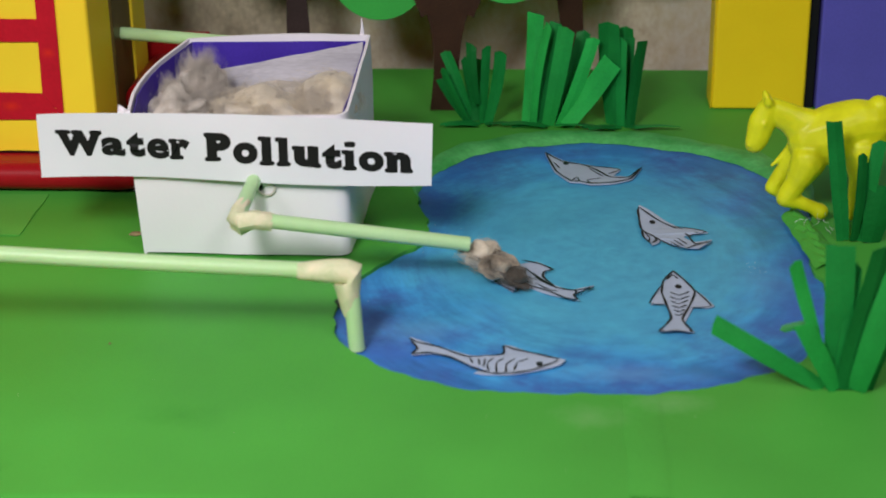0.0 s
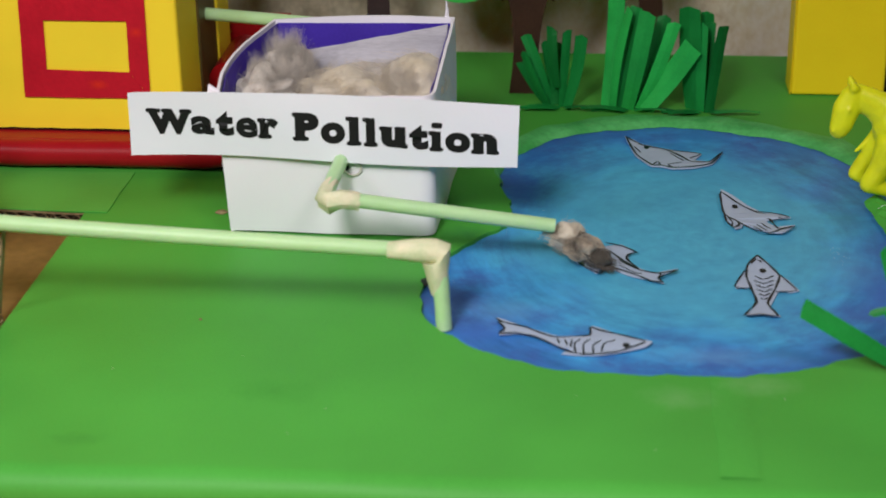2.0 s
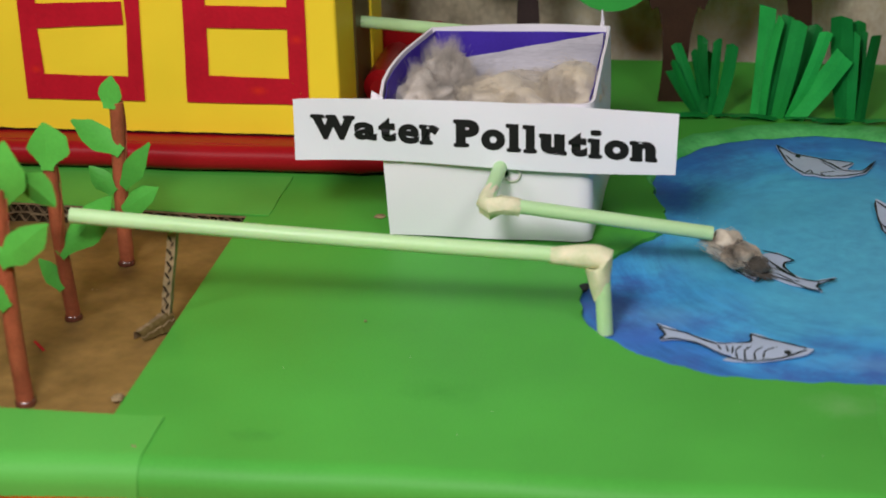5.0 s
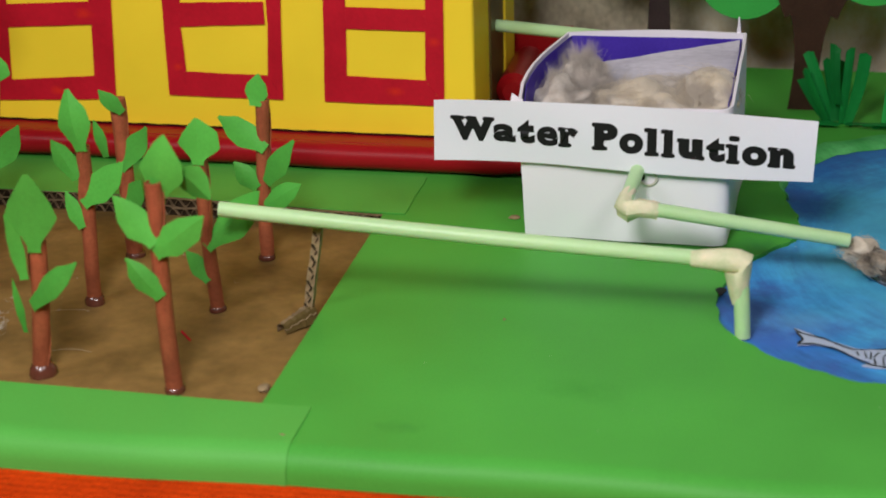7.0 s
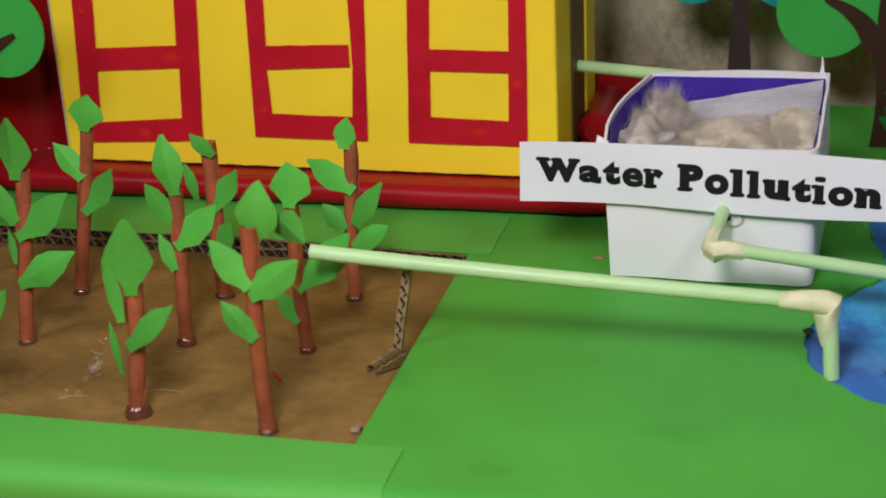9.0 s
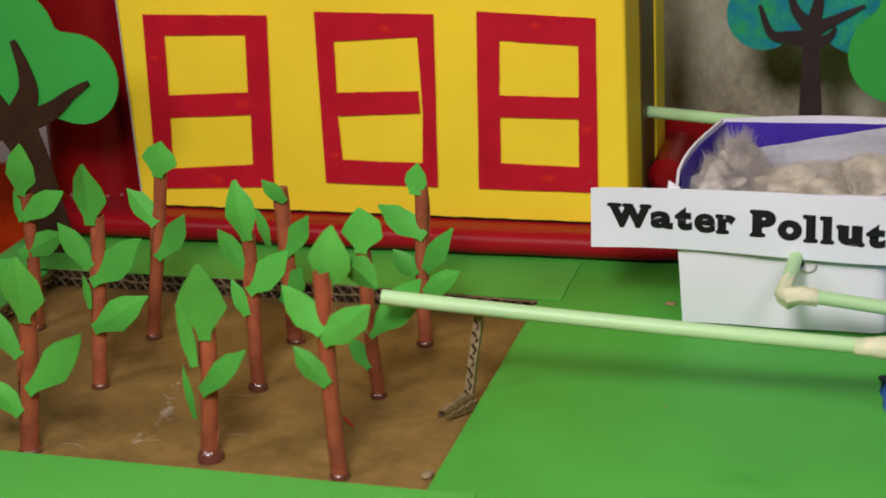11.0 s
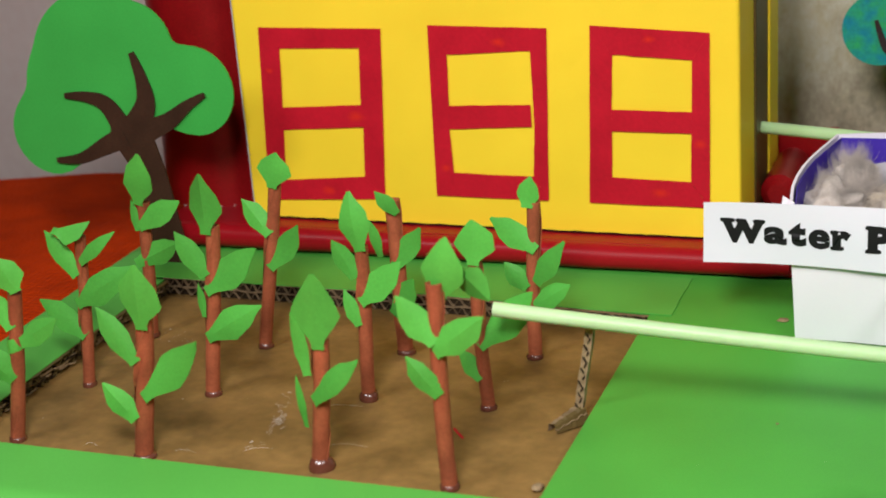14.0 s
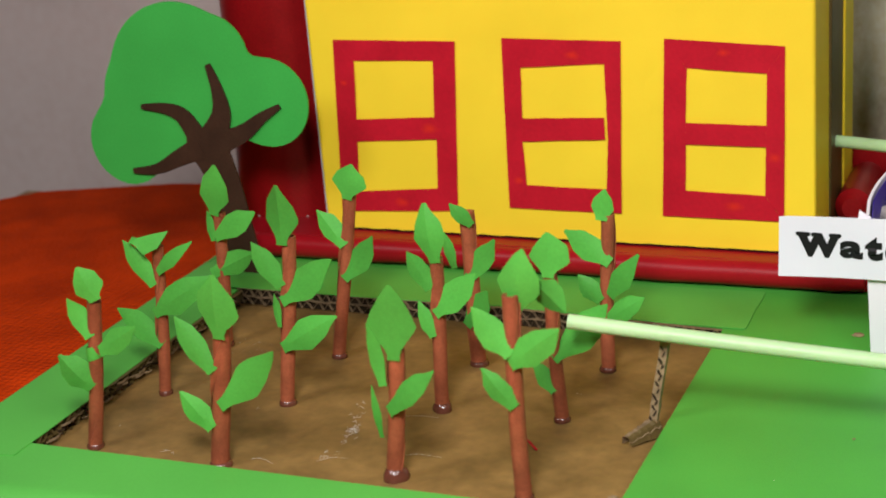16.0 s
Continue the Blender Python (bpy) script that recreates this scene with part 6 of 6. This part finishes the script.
def horse():
    bm = bmesh.new()

    def limb(pts, radii, flat=1.0):
        for (a, ra), (b, rb) in zip(zip(pts, radii), list(zip(pts, radii))[1:]):
            a, b = Vector(a), Vector(b)
            for k in range(7):
                t = k / 6
                r = bmesh.ops.create_icosphere(bm, subdivisions=2, radius=ra + (rb - ra) * t)
                bmesh.ops.scale(bm, vec=(1, flat, 1), verts=r["verts"])
                bmesh.ops.translate(bm, vec=a.lerp(b, t), verts=r["verts"])

    # barrel, haunch and the knob of the tail
    limb([(0.3335, 0, 0.0335), (0.3420, 0, 0.0358), (0.3490, 0, 0.0393), (0.3545, 0, 0.0395)], [0.0116, 0.0133, 0.0116, 0.0108], 0.82)
    limb([(0.3580, 0, 0.0478), (0.3630, 0, 0.0450), (0.3655, 0, 0.0360)], [0.0047, 0.0040, 0.0024])
    # neck, head and muzzle
    limb([(0.3322, 0, 0.0365), (0.3245, 0, 0.0414), (0.3165, 0, 0.0452)], [0.0098, 0.0066, 0.0052], 0.72)
    limb([(0.3138, 0, 0.0455), (0.3115, 0, 0.0400), (0.3102, 0, 0.0340), (0.3092, 0, 0.0313)], [0.0053, 0.0058, 0.0050, 0.0041], 0.76)
    for q in (-1, 1):
        limb([(0.3135, q * 0.0028, 0.0498), (0.3124, q * 0.0034, 0.0524)], [0.0021, 0.0010])
        limb([(0.3122, q * 0.0041, 0.0413), (0.3120, q * 0.0043, 0.0409)], [0.0010, 0.0010])
        limb([(0.3068, q * 0.0024, 0.0318), (0.3066, q * 0.0025, 0.0314)], [0.0009, 0.0009])
    limb([(0.3150, 0, 0.0502), (0.3210, 0, 0.0482), (0.3270, 0, 0.0462)], [0.0012, 0.0014, 0.0012])
    # the tucked foreleg, the one that reaches back, and a tag of flash from the mould
    limb([(0.3285, 0.0050, 0.0270), (0.3228, 0.0055, 0.0180), (0.3186, 0.0055, 0.0105), (0.3212, 0.0055, 0.0088)], [0.0062, 0.0038, 0.0034, 0.0030])
    limb([(0.3308, -0.0050, 0.0262), (0.3262, -0.0055, 0.0165), (0.3224, -0.0055, 0.0100), (0.3288, -0.0055, 0.0078), (0.3350, -0.0055, 0.0054), (0.3368, -0.0055, 0.0041)], [0.0076, 0.0048, 0.0041, 0.0030, 0.0028, 0.0036])
    limb([(0.3232, 0.0040, 0.0270), (0.3200, 0.0040, 0.0232), (0.3174, 0.0040, 0.0208)], [0.0017, 0.0012, 0.0009])
    # hind legs
    limb([(0.3520, -0.0040, 0.0300), (0.3508, -0.0050, 0.0190), (0.3502, -0.0050, 0.0090), (0.3488, -0.0050, 0.0030)], [0.0080, 0.0034, 0.0027, 0.0031])
    limb([(0.3550, 0.0045, 0.0300), (0.3580, 0.0055, 0.0190), (0.3572, 0.0055, 0.0100), (0.3560, 0.0055, 0.0030)], [0.0078, 0.0036, 0.0028, 0.0031])
    bmesh.ops.translate(bm, vec=(-0.35, 0, 0), verts=bm.verts)
    ob = solo("toy_horse", bm, M["horse"], "glossy yellow plastic toy horse galloping by the pond", "toy horse", at=(0.35, 0.031, 0.0006), smooth=True)
    m = ob.modifiers.new("join", "REMESH")
    m.mode, m.voxel_size, m.use_smooth_shade = "VOXEL", 0.0007, True
    k = ob.modifiers.new("soften", "SMOOTH")
    k.factor, k.iterations = 0.5, 3


horse()


# ---- scraps and traces of glue ----
def scraps():
    rnd = random.Random(4)
    bm = bmesh.new()
    rows = []
    for i in range(13):
        t = i / 12
        ridge = 0.0042 * (1 - 0.45 * t) * (0.55 + 0.45 * math.sin(min(1.0, t * 3) * math.pi / 2))
        rows.append([(0.3262 + 0.0085 * t + u * (0.0046 + 0.0020 * t) + 0.0004 * math.sin(i * 1.9 + u * 4), 0.033 - 0.054 * t + u * 0.0030 + 0.0006 * math.sin(i * 2.3 + u * 3),
                      0.0006 + ridge * (1 - abs(u) ** 1.4) + 0.0007 * math.sin(i * 2.7 + u * 7) * (1 - abs(u))) for u in (-1, -0.7, -0.4, -0.15, 0.1, 0.4, 0.7, 1)])
    grid_sheet(bm, rows)
    solo("paper_fold", thicken(bm, 0.0004), M["sheet"], "crumpled fold of green paper at the pond's edge", "paper fold")
    bm = bmesh.new()
    # a tangle of curls that runs from the back of the field to its front, with a few loose threads beside it
    for k in range(24):
        t = min(1.0, max(0.0, rnd.gauss(0.55, 0.22)))
        p = Vector((-0.131 + 0.010 * min(1.0, t * 1.6) + rnd.gauss(0, 0.0016), -0.085 - 0.062 * t + rnd.gauss(0, 0.0015), -0.0052))
        d = Vector((rnd.gauss(0, 0.7), rnd.choice((-1, 1)), 0)).normalized()
        w = rnd.choice((-1, 1)) * rnd.uniform(0.1, 0.8)
        pts = []
        for i in range(rnd.randint(6, 16)):
            pts.append(p.copy())
            d = Vector((d.x * math.cos(w) - d.y * math.sin(w), d.x * math.sin(w) + d.y * math.cos(w), 0))
            w += rnd.gauss(0, 0.12)
            p += d * 0.0006
            p.z = -0.0052 + 0.0008 * abs(math.sin(i * 0.6 + k))
        tube(bm, pts, rnd.choice((0.00003, 0.00004, 0.00006)), 4)
    for x, y, turn, l in ((-0.094, -0.139, 0.15, 0.016), (-0.1885, -0.1575, 0.0, 0.006), (-0.124, -0.151, 0.5, 0.012), (-0.112, -0.108, 0.3, 0.020), (-0.150, -0.155, -0.1, 0.010)):
        tube(bm, [(x + l * q * math.cos(turn), y + l * q * math.sin(turn) + 0.0008 * math.sin(q * 4), -0.0052 + 0.0006 * math.sin(q * 3.1)) for q in (0, 0.2, 0.4, 0.6, 0.8, 1)], 0.00004, 4)
    # drops of glue that dried on the floor of the field
    for k in range(26):
        x, y = (rnd.gauss(-0.206, 0.006), rnd.gauss(-0.047, 0.004)) if k < 15 else (rnd.uniform(-0.23, -0.03), rnd.uniform(-0.160, -0.02))
        q = rnd.uniform(0.0001, 0.0003)
        lump(bm, (x, y, -0.0060), (q, q, q * 0.5), k + 3, 1, 0.4)
    solo("glue_threads", bm, M["clear"], "fine shiny threads and drops of dried glue on the cardboard", "glue threads", kind="stuff")
    bm = bmesh.new()
    box(bm, -0.0034, 0.0034, -0.0005, 0.0005, -0.0001, 0.0001)
    ob = solo("red_scrap", bm, M["red"], "tiny red paper scrap lying on the cardboard", "paper scrap", at=(-0.0478, -0.1190, -0.0050))
    ob.rotation_euler = (0, 0.25, -0.7)
    bm = bmesh.new()
    for k in range(7):
        lump(bm, (-0.2530 + 0.0315 * math.sin(0.22 * k - 0.3), 0.1075 - 0.0315 * math.cos(0.22 * k - 0.3), 0.0133), (0.0007, 0.0007, 0.0005), k + 1, 1, 0.4)
    solo("glue_beads", bm, M["clear"], "small beads of dried glue round the foot of the red column", "glue beads", kind="stuff")
    solo("glue_crumb", lump(bmesh.new(), (0, 0, 0.0012), (0.0018, 0.0024, 0.0011), 3.0, 3, 0.5), M["liner"], "pale crumb of dried glue in the corner of the field", "glue crumb", at=(-0.0058, -0.1560, -0.0060), smooth=True)
    for x, y, s in ((0.070, -0.098, 0.0007), (0.0570, 0.004, 0.0026), (0.0135, -0.197, 0.0009)):
        solo("crumb", lump(bmesh.new(), (0, 0, 0.0002), (s, s * 0.8, s * 0.35), x * 50, 2, 0.4), M["liner"], "small crumb of cardboard on the green paper", "crumb", at=(x, y, 0.0002))
    bm = bmesh.new()
    # white flecks placed as sparkle on the pond and its shore
    for k in range(38):
        if k < 18:
            x, y = shore(rnd.choice((0.2, 0.5, 3.4, 3.7, 2.9)) + rnd.gauss(0, 0.16), -abs(rnd.gauss(0.006, 0.008)))
        else:
            x, y = rnd.gauss(0.3045, 0.0022), rnd.gauss(-0.0213, 0.005)
        q = rnd.uniform(0.00008, 0.0002)
        lump(bm, (x, y, -0.0015), (q, q, q * 0.6), k * 1.7, 1, 0.3)
    # threads of clear glue round the hoof of the horse and the grass beside it
    for k in range(14):
        p = Vector((0.3335 + rnd.gauss(0, 0.006), 0.018 + rnd.gauss(0, 0.005), rnd.uniform(0.001, 0.006)))
        d = Vector((rnd.gauss(0, 1), rnd.gauss(0, 1), rnd.gauss(0, 0.6))).normalized()
        pts = []
        for i in range(7):
            pts.append(p.copy())
            d = (d + Vector((rnd.gauss(0, 0.5), rnd.gauss(0, 0.5), rnd.gauss(0, 0.4)))).normalized()
            p += d * 0.0007
            p.z = max(0.0005, p.z)
        tube(bm, pts, 0.00007, 4)
    dust = bmesh.new()
    for k in range(16):
        x, y, q = rnd.uniform(0.02, 0.42), rnd.uniform(-0.185, -0.115), rnd.uniform(0.00008, 0.00020)
        if x > 0.15 and y > -0.135:
            y -= 0.03
        box(dust, x - q, x + q, y - q * 0.7, y + q * 0.7, 0.0, q * 0.5)
    solo("paper_dust", dust, M["clear"], "tiny pale specks of dust on the green paper", "dust", kind="stuff")
    solo("pond_flecks", bm, M["fleck"], "tiny white flecks for sparkle on the painted pond, and threads of glue", "flecks", kind="stuff")
    # black plate laid on the sheet paints the dark inside the tear
    solo("paper_gap", plate(bmesh.new(), [(0.0018 * math.cos(a) * (1 + 0.4 * math.sin(3 * a)), 0.0036 * math.sin(a)) for a in (2 * math.pi * k / 14 for k in range(14))], -0.0004, lambda u, v, d: (u, v, d)), M["black"], "black patch for the dark inside a tear in the green paper", "tear", at=(0.1478, -0.0605, 0.0005))


scraps()
